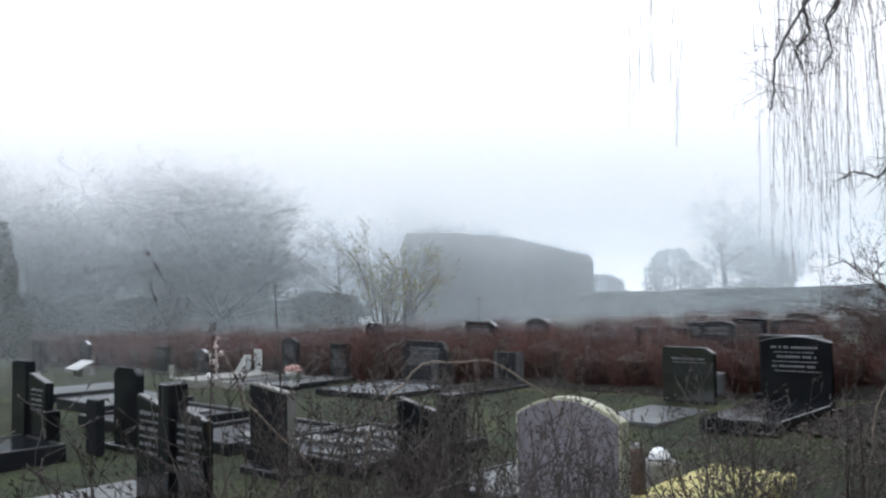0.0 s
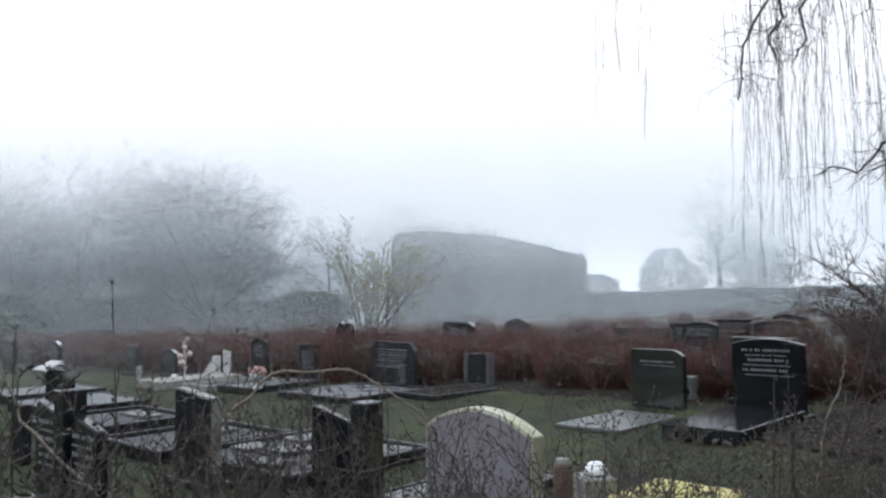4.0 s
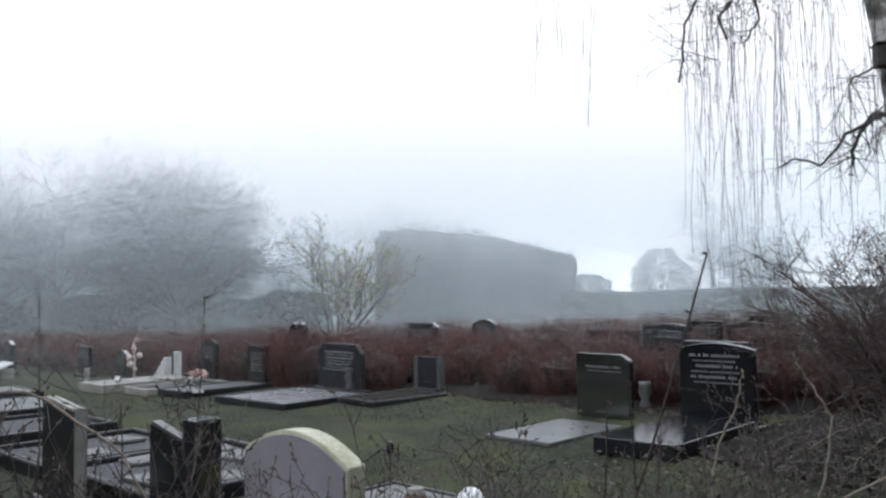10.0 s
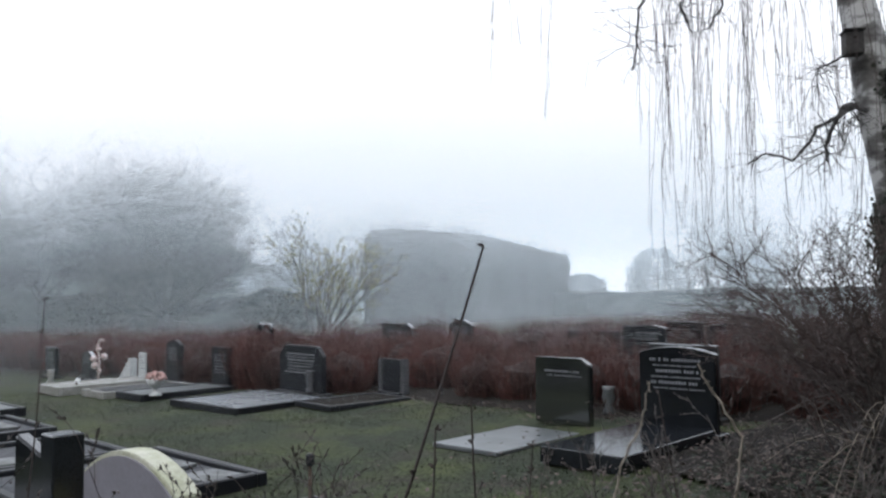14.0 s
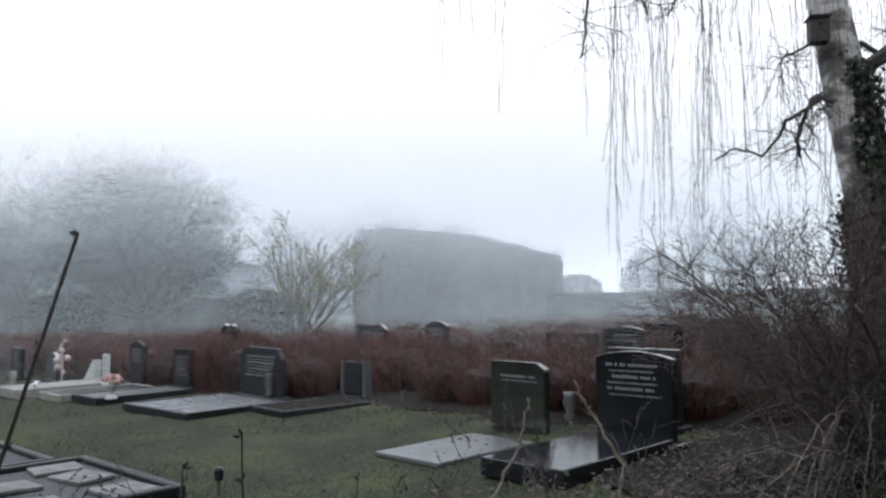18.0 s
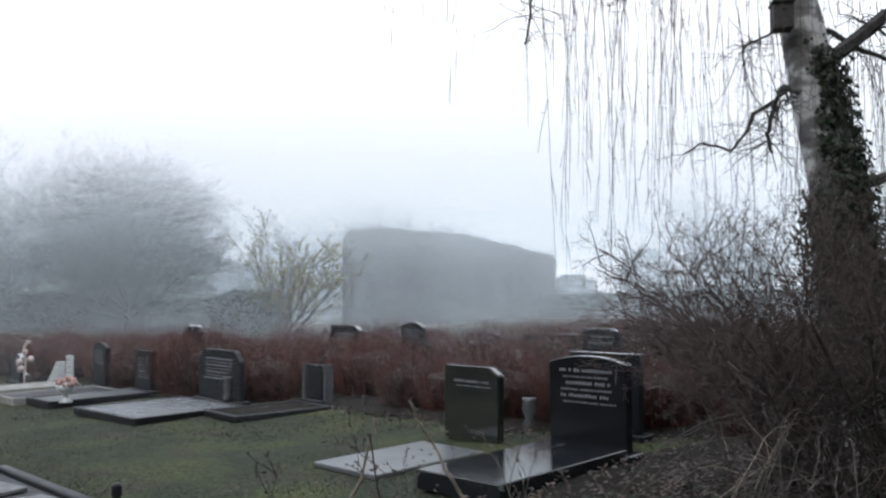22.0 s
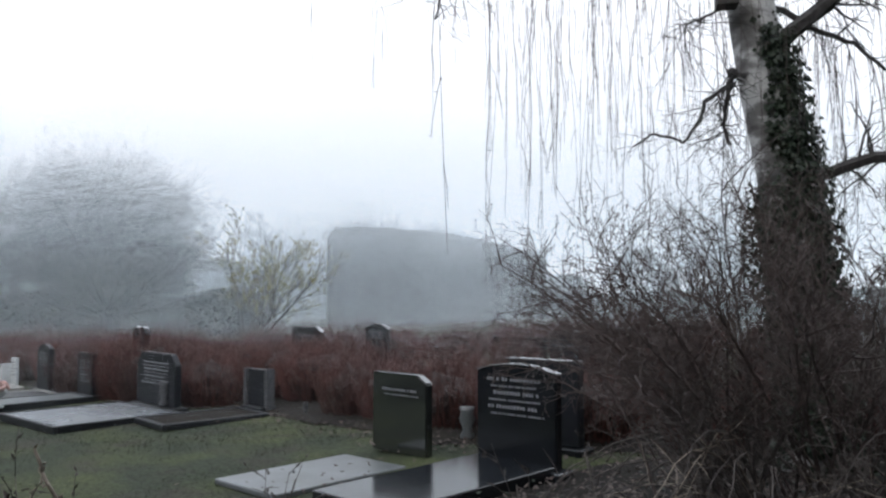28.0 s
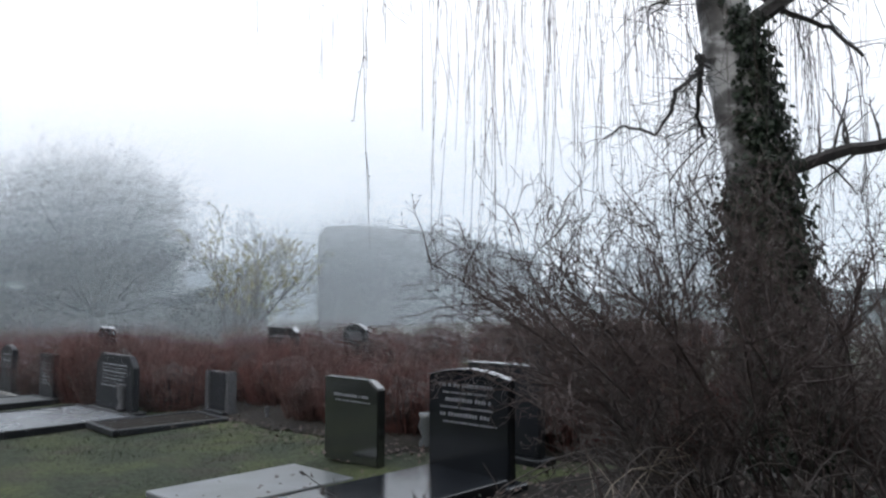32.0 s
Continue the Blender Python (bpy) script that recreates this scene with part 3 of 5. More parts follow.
def vase(x, y, h, material, label, z0=0.0):
    ob = thing("vase", x, y, rng_g.uniform(0, 90), label, "vase", z=gz(x) + z0)
    smooth(part("body", lathe([(h * 0.22, 0), (h * 0.24, h * 0.1), (h * 0.13, h * 0.3), (h * 0.26, h * 0.6), (h * 0.2, h * 0.85), (h * 0.25, h)]), material, ob))
    return ob


vase(-0.16, 14.72, 0.34, GRAVEL, "grey stone vase standing on a double grave", 0.09)
vase(0.55, 15.6, 0.18, SLATE, "grey vase among the shrubs beside a grave")
vase(1.95, 14.2, 0.15, GRAVEL, "grey porcelain vase at the foot of the shrubs")
vase(4.08, 11.9, 0.34, SLATE, "grey stone urn between two headstones")
vase(-6.4, 18.9, 0.3, GREY, "small grey stone vase on a grave")

mk = thing("grave_marker", -5.0, 17.05, ANGLE, "small white plaque on a short dark post at the lawn edge", "grave marker")
part("post", box(0.03, 0.03, 0.22, 0, 0, -0.03, 0), WOOD, mk)
tilted = part("plaque", box(0.12, 0.015, 0.1, 0, 0, 0, 0.003), WHITE, mk)
tilted.matrix_basis = pose(0, -0.01, 0.16, -35, 0, 20)

pl = thing("memorial_plaque", -9.5, 21.0, ANGLE, "pale stone plaque lying tilted on a low block", "memorial plaque")
part("block", box(0.6, 0.3, 0.25, 0, 0.1, -0.03), GREY, pl)
part("plaque", box(0.75, 0.5, 0.05, 0, 0, 0, 0.008), WHITE, pl).matrix_basis = pose(0, 0, 0.24, 24, 0, 0)

stake = thing("lawn_stake", 0.98, 7.8, 0, "thin dark stake with a small head standing in the lawn", "stake")
part("shaft", box(0.022, 0.022, 0.35, 0, 0, -0.03, 0), WOOD, stake)
part("head", lathe([(0.028, 0.31), (0.034, 0.33), (0.032, 0.385), (0.018, 0.4)], 10), DARK, stake)

yel = thing("raised_grave", 1.86, 5.62, ANGLE, "mossy yellow sandstone grave cover", "grave cover")
part("cover", box(0.64, 1.35, 0.27, 0, 0, -0.03, 0.02), YELLOWSTONE, yel)
lan = thing("wooden_post", 1.27, 5.4, 0, "short round brown wooden post with a split top", "wooden post")
smooth(part("trunk", lathe([(0.062, -0.03), (0.06, 0.3), (0.063, 0.53), (0.045, 0.56)], 14), WOOD, lan))
part("cap", lathe([(0.05, 0.556), (0.04, 0.58), (0.015, 0.585)], 10), GREY, lan, "pale weathered cap")
pot = thing("planter", 1.57, 5.95, 10, "grey-brown square stone planter", "planter")
part("body", box(0.24, 0.24, 0.38, 0, 0, -0.03, 0.012), GREY, pot)
dome = thing("solar_lamp", 1.57, 5.95, 0, "white plastic dome lamp on a stone planter", "lamp", z=gz(1.57) + 0.352)
smooth(part("dome", lathe([(0.075, 0), (0.078, 0.025), (0.068, 0.055), (0.045, 0.08), (0.015, 0.09)], 16), PLASTIC, dome))
part("base_ring", lathe([(0.085, -0.004), (0.085, 0.012), (0.07, 0.014)], 16), GREY, dome)

# ---- weeping birch ----
BX, BY = 6.75, 9.85


def build_birch():
    rng = random.Random(21)
    ob = thing("birch_tree", BX, BY, 0, "old weeping birch, white and dark bark, ivy up the trunk", "birch tree")
    T = Tubes()
    axis = [Vector((0.14, 0, -0.1)), Vector((0.12, 0, 0.6)), Vector((0.06, 0, 1.5)), Vector((-0.04, 0, 2.4)), Vector((-0.2, 0, 3.2)), Vector((-0.33, 0.0, 4.0)),
            Vector((-0.5, 0.05, 5.0)), Vector((-0.52, 0.15, 6.2)), Vector((-0.4, 0.2, 7.6)), Vector((-0.3, 0.2, 9.0))]
    radii = [0.33, 0.27, 0.245, 0.232, 0.21, 0.19, 0.16, 0.13, 0.09, 0.03]
    pts, rr = [], []
    for i in range(len(axis) - 1):
        for k in range(5):
            f = k / 5
            pts.append(axis[i].lerp(axis[i + 1], f))
            rr.append(radii[i] * (1 - f) + radii[i + 1] * f)
    T.tube(pts, rr, 20)
    tr = part("trunk", T.data(), BIRCH, ob, "leaning white birch trunk with dark scars")
    smooth(tr)

    def limb(path, r0, r1, name="branch"):
        L = Tubes()
        p2 = []
        for i in range(len(path) - 1):
            for k in range(4):
                p2.append(Vector(path[i]).lerp(Vector(path[i + 1]), k / 4) + rand_dir(rng) * 0.012)
        p2.append(Vector(path[-1]))
        n = len(p2) - 1
        L.tube(p2, [r0 + (r1 - r0) * i / n for i in range(n + 1)], 6)
        return L, p2

    twig_spec = [(5, 0.5, 0.55, 6, 0.22, -0.02, 4), (4, 0.5, 0.5, 5, 0.28, -0.05, 3), (0, 0, 0, 4, 0.3, -0.08, 3)]
    # crooked dead branches on the left, long limbs on the right
    left_a = [(-0.38, -0.1, 3.26), (-0.46, 0.1, 3.38), (-0.34, 0.4, 3.46), (-0.22, 0.75, 3.52), (-0.05, 1.35, 3.42), (0.05, 1.75, 3.26), (0.27, 2.15, 3.14)]
    left_b = [(-0.34, 0.3, 3.42), (-0.25, 0.75, 3.43), (-0.33, 1.15, 3.37), (-0.28, 1.45, 3.26), (-0.37, 1.75, 3.09), (-0.65, 1.85, 3.2), (-0.85, 1.95, 3.08)]
    left_c = [(-0.48, 0, 3.92), (-0.72, -0.05, 3.8), (-0.9, -0.1, 3.7), (-0.92, -0.12, 3.52)]
    left_d = [(-0.3, 0, 3.28), (-0.45, -0.04, 3.26), (-0.58, -0.08, 3.18), (-0.62, -0.1, 3.04)]
    right_a = [(-0.1, 0.0, 2.15), (0.1, -0.05, 2.42), (0.5, -0.1, 2.56), (1.0, -0.1, 2.66), (1.7, -0.1, 2.8), (2.6, 0.0, 2.9)]
    right_b = [(-0.22, 0.0, 3.45), (0.05, -0.05, 3.7), (0.4, -0.1, 3.98), (0.8, -0.15, 4.12), (1.5, -0.1, 4.5), (2.6, 0, 4.9)]
    right_c = [(-0.3, 0.0, 3.95), (0.0, 0.1, 3.9), (0.3, 0.1, 3.72), (0.62, 0.12, 3.62), (0.9, 0.15, 3.4)]
    up_left = [(-0.52, 0.1, 5.6), (-1.0, -0.1, 6.2), (-1.5, -0.4, 6.4), (-1.9, -0.6, 6.2), (-2.25, -0.75, 5.95), (-2.65, -0.78, 5.75), (-2.95, -0.75, 5.5)]
    up_left2 = [(-0.5, 0.1, 5.0), (-0.9, 0.0, 5.4), (-1.3, -0.1, 5.4), (-1.7, -0.2, 5.2), (-2.0, -0.3, 4.8)]
    up_right = [(-0.45, 0.1, 6.0), (0.2, 0.0, 6.6), (1.0, 0.0, 6.9), (2.0, 0.0, 6.7), (3.0, 0.1, 6.2)]
    up_back = [(-0.45, 0.1, 5.5), (-0.4, 0.9, 6.2), (0.0, 1.8, 6.1), (0.5, 2.8, 5.8)]
    front = [(-0.5, 0.0, 5.4), (-0.9, -0.8, 6.0), (-1.1, -1.2, 6.1), (-1.4, -1.5, 5.8)]
    drooping = [(-0.5, 0.1, 5.2), (-1.2, 0.1, 5.6), (-1.75, 0.12, 5.5), (-2.1, 0.13, 5.1), (-2.02, 0.14, 4.75), (-2.2, 0.15, 4.5), (-2.12, 0.15, 4.25)]
    drooping_b = [(-1.2, 0.1, 5.6), (-1.6, 0.05, 5.2), (-1.85, 0.05, 4.8), (-1.8, 0.05, 4.45), (-1.95, 0.05, 4.2)]
    drooping_c = [(-1.75, -0.5, 5.5), (-2.3, -0.72, 5.0), (-2.68, -0.8, 4.5), (-2.9, -0.84, 4.1), (-2.93, -0.85, 3.75), (-2.98, -0.85, 3.5)]
    hang_from = []
    for path, r0, r1, many in ((left_a, 0.03, 0.02, 0), (left_b, 0.026, 0.01, 1), (left_c, 0.016, 0.006, 1), (left_d, 0.012, 0.004, 0), (right_a, 0.06, 0.035, 2), (right_b, 0.075, 0.04, 3),
                               (right_c, 0.032, 0.014, 2), (up_left, 0.07, 0.015, 3), (up_left2, 0.045, 0.012, 3), (up_right, 0.07, 0.02, 3), (up_back, 0.06, 0.015, 3), (front, 0.05, 0.012, 1), (drooping, 0.034, 0.012, 3), (drooping_b, 0.024, 0.01, 2), (drooping_c, 0.022, 0.008, 1)):
        L, pp = limb(path, r0, r1)
        for k in range(26 if many < 2 else 14 + 3 * many):
            i = rng.randrange(len(pp) // 3, len(pp))
            d = (rand_dir(rng) + Vector((0, 0, -0.1))).normalized()
            grow(L, rng, pp[i], d, rng.uniform(0.25, 0.65), max(0.0045, r1 * 0.45), 1, twig_spec, None, None, 0.0022)
        if many >= 2:
            hang_from.append((pp, many))
        part("branch", L.data(), BARK, ob, "dark crooked branch")
    # hanging whips
    W = Tubes()
    count = {2: 6, 3: 7}
    whips = []
    for pp, many in hang_from:
        for k in range(count[many]):
            i = rng.randrange(len(pp) // 4, len(pp))
            if pp[i].x < -1.75:
                continue
            anchor = pp[i] + Vector((rng.uniform(-0.3, 0.3), rng.uniform(-0.3, 0.3), rng.uniform(-0.1, 0.2)))
            low = 1.75 + 1.3 * rng.random() ** 1.3
            whips += [(anchor + rand_dir(rng) * 0.11, low + rng.random() ** 2 * 1.1) for _ in range(rng.randrange(1, 4))]
    bunches = [(-2.97, -0.84, 1.95, 18), (-2.8, -0.75, 2.15, 12), (-2.45, -0.55, 1.85, 10), (-2.3, -0.75, 2.2, 9), (-2.14, -0.3, 2.6, 9), (-2.05, -0.7, 2.1, 8), (-1.75, 0.1, 2.2, 10), (-1.72, -0.6, 2.45, 8),
               (-1.4, 0.5, 2.4, 9), (-1.3, -0.4, 2.3, 8), (-0.95, 0.3, 2.5, 8), (-0.95, -0.4, 2.6, 7), (-0.4, 1.0, 2.4, 8), (0.5, 0.6, 2.3, 9), (1.1, 0.2, 2.2, 9), (1.6, 0.9, 2.4, 9), (0.9, -0.5, 2.9, 7), (2.2, 0.4, 2.6, 9)]
    for ax, ay, low, n in bunches:
        whips += [(Vector((ax, ay, 5.6)) + Vector((rng.gauss(0, 0.09), rng.gauss(0, 0.09), 0)), low + rng.random() ** 1.4 * 1.6) for _ in range(n if ax < -2.7 else n // 2)]
    for ax, ay, low, n in ((-3.77, 0.39, 3.95, 4), (-3.2, 0.5, 3.8, 4), (-2.75, 0.4, 3.4, 4)):     # short outliers, high up
        whips += [(Vector((ax, ay, 5.7)) + rand_dir(rng) * 0.05, low + rng.random() * 0.5) for _ in range(n)]
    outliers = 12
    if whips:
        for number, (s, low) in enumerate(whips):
            drop = s.z - low
            if drop < 0.5:
                continue
            steps = 9
            out = Vector((rng.uniform(-1, 1), rng.uniform(-1, 1), 0)) * 0.07
            q, line, d = s.copy(), [s.copy()], (out + Vector((0, 0, 0.3))).normalized()
            for _ in range(steps):
                d = (d + Vector((0, 0, -0.95)) + rand_dir(rng) * 0.11).normalized()
                q = q + d * drop * 1.3 / steps
                line.append(q.copy())
            # cut off along sight lines from two camera positions, to fit its view
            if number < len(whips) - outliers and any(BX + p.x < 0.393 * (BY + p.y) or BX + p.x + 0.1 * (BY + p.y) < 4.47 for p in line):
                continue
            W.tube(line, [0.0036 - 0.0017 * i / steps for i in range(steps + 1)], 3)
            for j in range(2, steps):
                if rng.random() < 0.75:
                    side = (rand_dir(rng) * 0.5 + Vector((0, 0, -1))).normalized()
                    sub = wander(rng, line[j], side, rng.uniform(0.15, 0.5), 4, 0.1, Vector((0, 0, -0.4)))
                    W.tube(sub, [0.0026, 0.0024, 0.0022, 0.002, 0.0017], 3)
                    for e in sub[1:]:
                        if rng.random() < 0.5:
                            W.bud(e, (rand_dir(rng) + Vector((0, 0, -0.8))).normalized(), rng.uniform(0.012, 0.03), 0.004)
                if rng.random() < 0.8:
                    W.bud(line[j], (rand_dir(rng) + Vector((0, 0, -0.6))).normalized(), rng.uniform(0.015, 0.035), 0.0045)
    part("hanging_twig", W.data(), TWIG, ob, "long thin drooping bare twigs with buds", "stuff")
    # ivy
    I = Tubes()
    for k in range(13000):
        z = rng.random() ** 0.8 * 3.62
        i = min(range(len(pts) - 1), key=lambda n: abs(pts[n].z - z))
        mid = pts[i].lerp(pts[i + 1], rng.random())
        ang = rng.uniform(0, 2 * math.pi)
        cover = 1.0 if z < 2.2 else max(0.0, 0.5 + 0.9 * math.cos(ang - radians(-25)) - (z - 2.3) * 0.35)
        if rng.random() > cover:
            continue
        outd = Vector((math.cos(ang), math.sin(ang), 0))
        p = mid + outd * (rr[i] + rng.random() ** 2 * (0.05 + 0.09 * max(0.0, math.cos(ang + 0.5))))
        d = (Vector((0, 0, -1)) + rand_dir(rng) * 0.6 + outd * 0.3).normalized()
        side = d.cross(outd + rand_dir(rng) * 0.4)
        if side.length < 0.05:
            continue
        s = rng.uniform(0.035, 0.075)
        I.leaf(p, d, side.normalized(), s, s * 0.9)
    for k in range(9):       # loose hanging sprays on the left of the trunk
        z = rng.uniform(1.2, 2.5)
        p = Vector((-0.13 - 0.1 * z, -0.14, z)) + rand_dir(rng) * 0.06
        for j in range(22):
            d = (Vector((0, 0, -1)) + rand_dir(rng) * 0.7).normalized()
            side = d.cross(rand_dir(rng))
            if side.length > 0.05:
                I.leaf(p + Vector((rng.uniform(-0.09, 0.02), rng.uniform(-0.05, 0.05), -j * 0.02)), d, side.normalized(), 0.05, 0.045)
    part("ivy", I.data(), IVY, ob, "dark green ivy clinging to the trunk", "stuff")
    nb = thing("nest_box", BX - 0.6, BY - 0.24, -10, "dark weathered wooden nest box on the birch trunk", "nest box", z=3.98)
    part("body", box(0.17, 0.17, 0.23, 0, 0, 0.0, 0.006), BARK, nb)
    part("lid", box(0.2, 0.21, 0.02, 0, -0.01, 0.232, 0.004), BARK, nb)
    # flat dark disc paints the shade of an opening that is not cut
    hole = part("hole_disc", lathe([(0.018, 0.0), (0.018, 0.004)], 10), SOIL, nb, "dark disc standing in for the shaded entrance hole")
    hole.matrix_basis = pose(0, -0.0855, 0.16, 90, 0, 0)
    return ob


build_birch()

# ---- big bare shrub before the birch ----


def arching_shrub(x, y, seed, stems, length, heading, swing, label, material=PURPLETWIG, r=0.012):
    """Stems that rise from one stool and arch outwards towards heading, twiggy along their upper half."""
    rng = random.Random(seed)
    ob = thing("bare_shrub", x, y, 0, label, "shrub")
    spec = [(0, 0, 0, 1, 0, 0, 3), (4, 0.48, 0.5, 6, 0.2, 0.03, 3), (3, 0.5, 0.55, 3, 0.24, 0.03, 3), (0, 0, 0, 2, 0.26, 0.03, 3)]
    for k in range(stems):
        T, tips = Tubes(), []
        a = radians(heading + rng.gauss(0, swing))
        q = rng.random() ** 0.75
        out = Vector((math.cos(a), math.sin(a), 0))
        ln = length * rng.uniform(0.72, 1.08) * (1 + 0.16 * q)
        root = Vector((rng.uniform(-0.28, 0.28), rng.uniform(-0.28, 0.28), -0.05))
        pts = wander(rng, root, out * (0.15 + 0.4 * q) + Vector((0, 0, 1)), ln, 12, 0.09, out * 0.075 * q + Vector((0, 0, -0.03 * q)))
        thick = r * rng.uniform(0.6, 1.25)
        T.tube(pts, [max(0.0024, thick * (1 - 0.8 * i / 12)) for i in range(13)], 4)
        for n in range(11):
            f = 0.34 + 0.66 * (n + rng.random()) / 11
            i = min(11, int(f * 12))
            p = pts[i].lerp(pts[i + 1], f * 12 - i)
            ahead = (pts[i + 1] - pts[i]).normalized()
            d = (ahead * 0.75 + rand_dir(rng) * 0.75 + Vector((0, 0, 0.22))).normalized()
            grow(T, rng, p, d, ln * rng.uniform(0.16, 0.34) * (1.15 - 0.5 * f), thick * 0.4, 1, spec, tips, None, 0.0019)
        for p, e in tips:
            if rng.random() < 0.3:
                T.bud(p, e, rng.uniform(0.012, 0.028), 0.005)
        part("stem", T.data(), material, ob)
    return ob


def fallen_canes(x, y, seed, n, label):
    """Pale old canes that arch over and touch the ground again."""
    rng = random.Random(seed)
    ob = thing("arching_canes", x, y, 0, label, "shrub")
    for k in range(n):
        C = Tubes()
        a = radians(rng.uniform(150, 250))
        reach, top = rng.uniform(0.7, 1.7), rng.uniform(0.35, 0.95)
        pts = []
        for i in range(13):
            f = i / 12
            pts.append(Vector((math.cos(a) * reach * f, math.sin(a) * reach * f, top * 4 * f * (1 - f) * (1 - 0.35 * f) - 0.02)) + rand_dir(rng) * 0.018)
        C.tube(pts, [0.0062 - 0.0035 * i / 12 for i in range(13)], 4)
        for p in pts[3:]:
            if rng.random() < 0.6:
                C.tube(wander(rng, p, rand_dir(rng) + Vector((0, 0, 0.3)), rng.uniform(0.1, 0.3), 3, 0.2), [0.003, 0.0026, 0.0022, 0.0018], 3)
        part("cane", C.data(), GREYTWIG if k % 5 else PALECANE, ob)
    return ob


arching_shrub(5.95, 8.45, 31, 29, 2.25, 190, 44, "large bare purple-brown shrub arching out beside the birch", r=0.014)
arching_shrub(6.3, 8.3, 40, 15, 2.05, 205, 60, "bare purple-brown shrub before the birch trunk")
arching_shrub(5.5, 8.75, 37, 7, 1.7, 180, 60, "bare purple-brown shrub leaning over a black headstone")
arching_shrub(6.55, 8.6, 32, 16, 2.1, 230, 80, "dense bare brown shrub under the birch")
arching_shrub(7.6, 9.3, 33, 20, 2.25, 0, 110, "bare shrub to the side of the birch trunk", r=0.014)
arching_shrub(8.6, 10.4, 34, 20, 2.3, 90, 120, "bare shrub behind the birch")
arching_shrub(5.7, 8.2, 35, 14, 1.2, 200, 50, "low spreading bare shrub with arching twigs", GREYTWIG)
arching_shrub(7.0, 7.7, 36, 14, 1.3, 250, 100, "low bare shrub over leaf litter", GREYTWIG)
fallen_canes(5.75, 8.0, 38, 22, "pale old canes arching over the grave edge")
fallen_canes(6.6, 7.7, 39, 10, "pale old canes arching over the leaf litter")

# ---- red shrubs behind the graves ----


def red_shrub_mesh(seed, n=500, w=0.85, h=1.08):
    rng = random.Random(seed)
    T = Tubes()
    for k in range(n):
        a = rng.uniform(0, 2 * math.pi)
        q = math.sqrt(rng.random())
        bx, by = math.cos(a) * q * w * 0.75, math.sin(a) * q * w * 0.6
        d = Vector((math.cos(a) * q * 0.45, math.sin(a) * q * 0.35, 1))
        ln = h * rng.uniform(0.55, 1.06) * (1.05 - 0.28 * q)
        pts = wander(rng, Vector((bx, by, -0.05)), d, ln, 4, 0.12, Vector((0, 0, 0.1)))
        T.tube(pts, [0.006, 0.0056, 0.005, 0.004, 0.0026], 3)
        for j in range(2):
            p = pts[rng.randrange(2, 5)]
            sub = wander(rng, p, (rand_dir(rng) + Vector((0, 0, 0.9))).normalized(), rng.uniform(0.12, 0.32), 1, 0.15)
            T.tube(sub, [0.004, 0.002], 3)
    return T.data()


# solid dark core stands in for inner twigs and the shade between them
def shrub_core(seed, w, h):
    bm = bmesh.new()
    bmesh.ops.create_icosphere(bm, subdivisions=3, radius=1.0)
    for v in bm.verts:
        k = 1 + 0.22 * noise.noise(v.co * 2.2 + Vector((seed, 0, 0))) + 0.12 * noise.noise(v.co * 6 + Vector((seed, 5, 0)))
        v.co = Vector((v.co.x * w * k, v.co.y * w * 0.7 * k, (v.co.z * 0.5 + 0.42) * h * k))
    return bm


red_models = []
for s in range(3):
    m = thing("red_shrub", -30 - 3 * s, -30, 0, "dense bare red-stemmed shrub in a hedge row behind the graves", "shrub", "red shrub hedge")
    part("stem_mass", red_shrub_mesh(40 + s), REDTWIG, m, "", "stuff")
    part("shade_core", shrub_core(s, 0.6, 0.84), SHADECORE, m)
    red_models.append(m)
rr_ = random.Random(77)
row = [(-13.5, 27.3), (-9, 23.7), (-3, 19.0), (0.3, 16.5), (2.2, 14.6), (4.2, 12.5), (6.0, 11.4), (9.5, 9.8)]
spots = [(-1.6, 17.05, 0.84), (-1.2, 16.9, 0.84), (-0.8, 16.35, 0.84), (-2.7, 17.75, 0.84), (-0.2, 15.95, 0.82), (0.45, 15.45, 0.8)]
for (x0, y0), (x1, y1) in zip(row, row[1:]):
    n = max(1, round(math.hypot(x1 - x0, y1 - y0) / 0.95))
    for k in range(n):
        f = (k + 0.5) / n
        spots.append((x0 + (x1 - x0) * f, y0 + (y1 - y0) * f, 0.9))
        spots.append((x0 + (x1 - x0) * f + 0.75, y0 + (y1 - y0) * f + 0.8, 0.88))
for x0, y0, dx, dy, n in ((-9.0, 29.0, 1.2, -0.95, 6), (-1.0, 25.5, 1.3, -0.6, 9), (1.5, 21.5, 1.3, -0.75, 7), (5.5, 27.0, 1.4, -0.5, 7), (-20, 33, 1.5, -0.8, 6)):
    for k in range(n):
        spots.append((x0 + dx * k, y0 + dy * k, 0.84 if x0 > 0 else 0.95))
sv, sf = [], []
line = []
for (x0, y0), (x1, y1) in zip(row, row[1:]):
    line += [(x0 + (x1 - x0) * k / 14, y0 + (y1 - y0) * k / 14) for k in range(14)]
for i, (x, y) in enumerate(line):
    for off in (-0.8, -0.35, 0.6, 1.9):
        wob = 0.35 * noise.noise((x * 1.3, y * 1.3, off)) + 0.2 * noise.noise((x * 4, y * 4, off))
        q = V * (off + (wob if off in (-0.8, 1.9) else 0))
        sv.append((x + q.x, y + q.y, gz(x + q.x) + (-0.012 if off in (-0.8, 1.9) else 0.03)))
for i in range(len(line) - 1):
    for k in range(3):
        o = i * 4 + k
        sf.append((o, o + 4, o + 5, o + 1))
tagged(part("soil_bed", (sv, sf), SOIL, None), "strip of bare dark soil under the red shrubs", "soil", kind="structure")
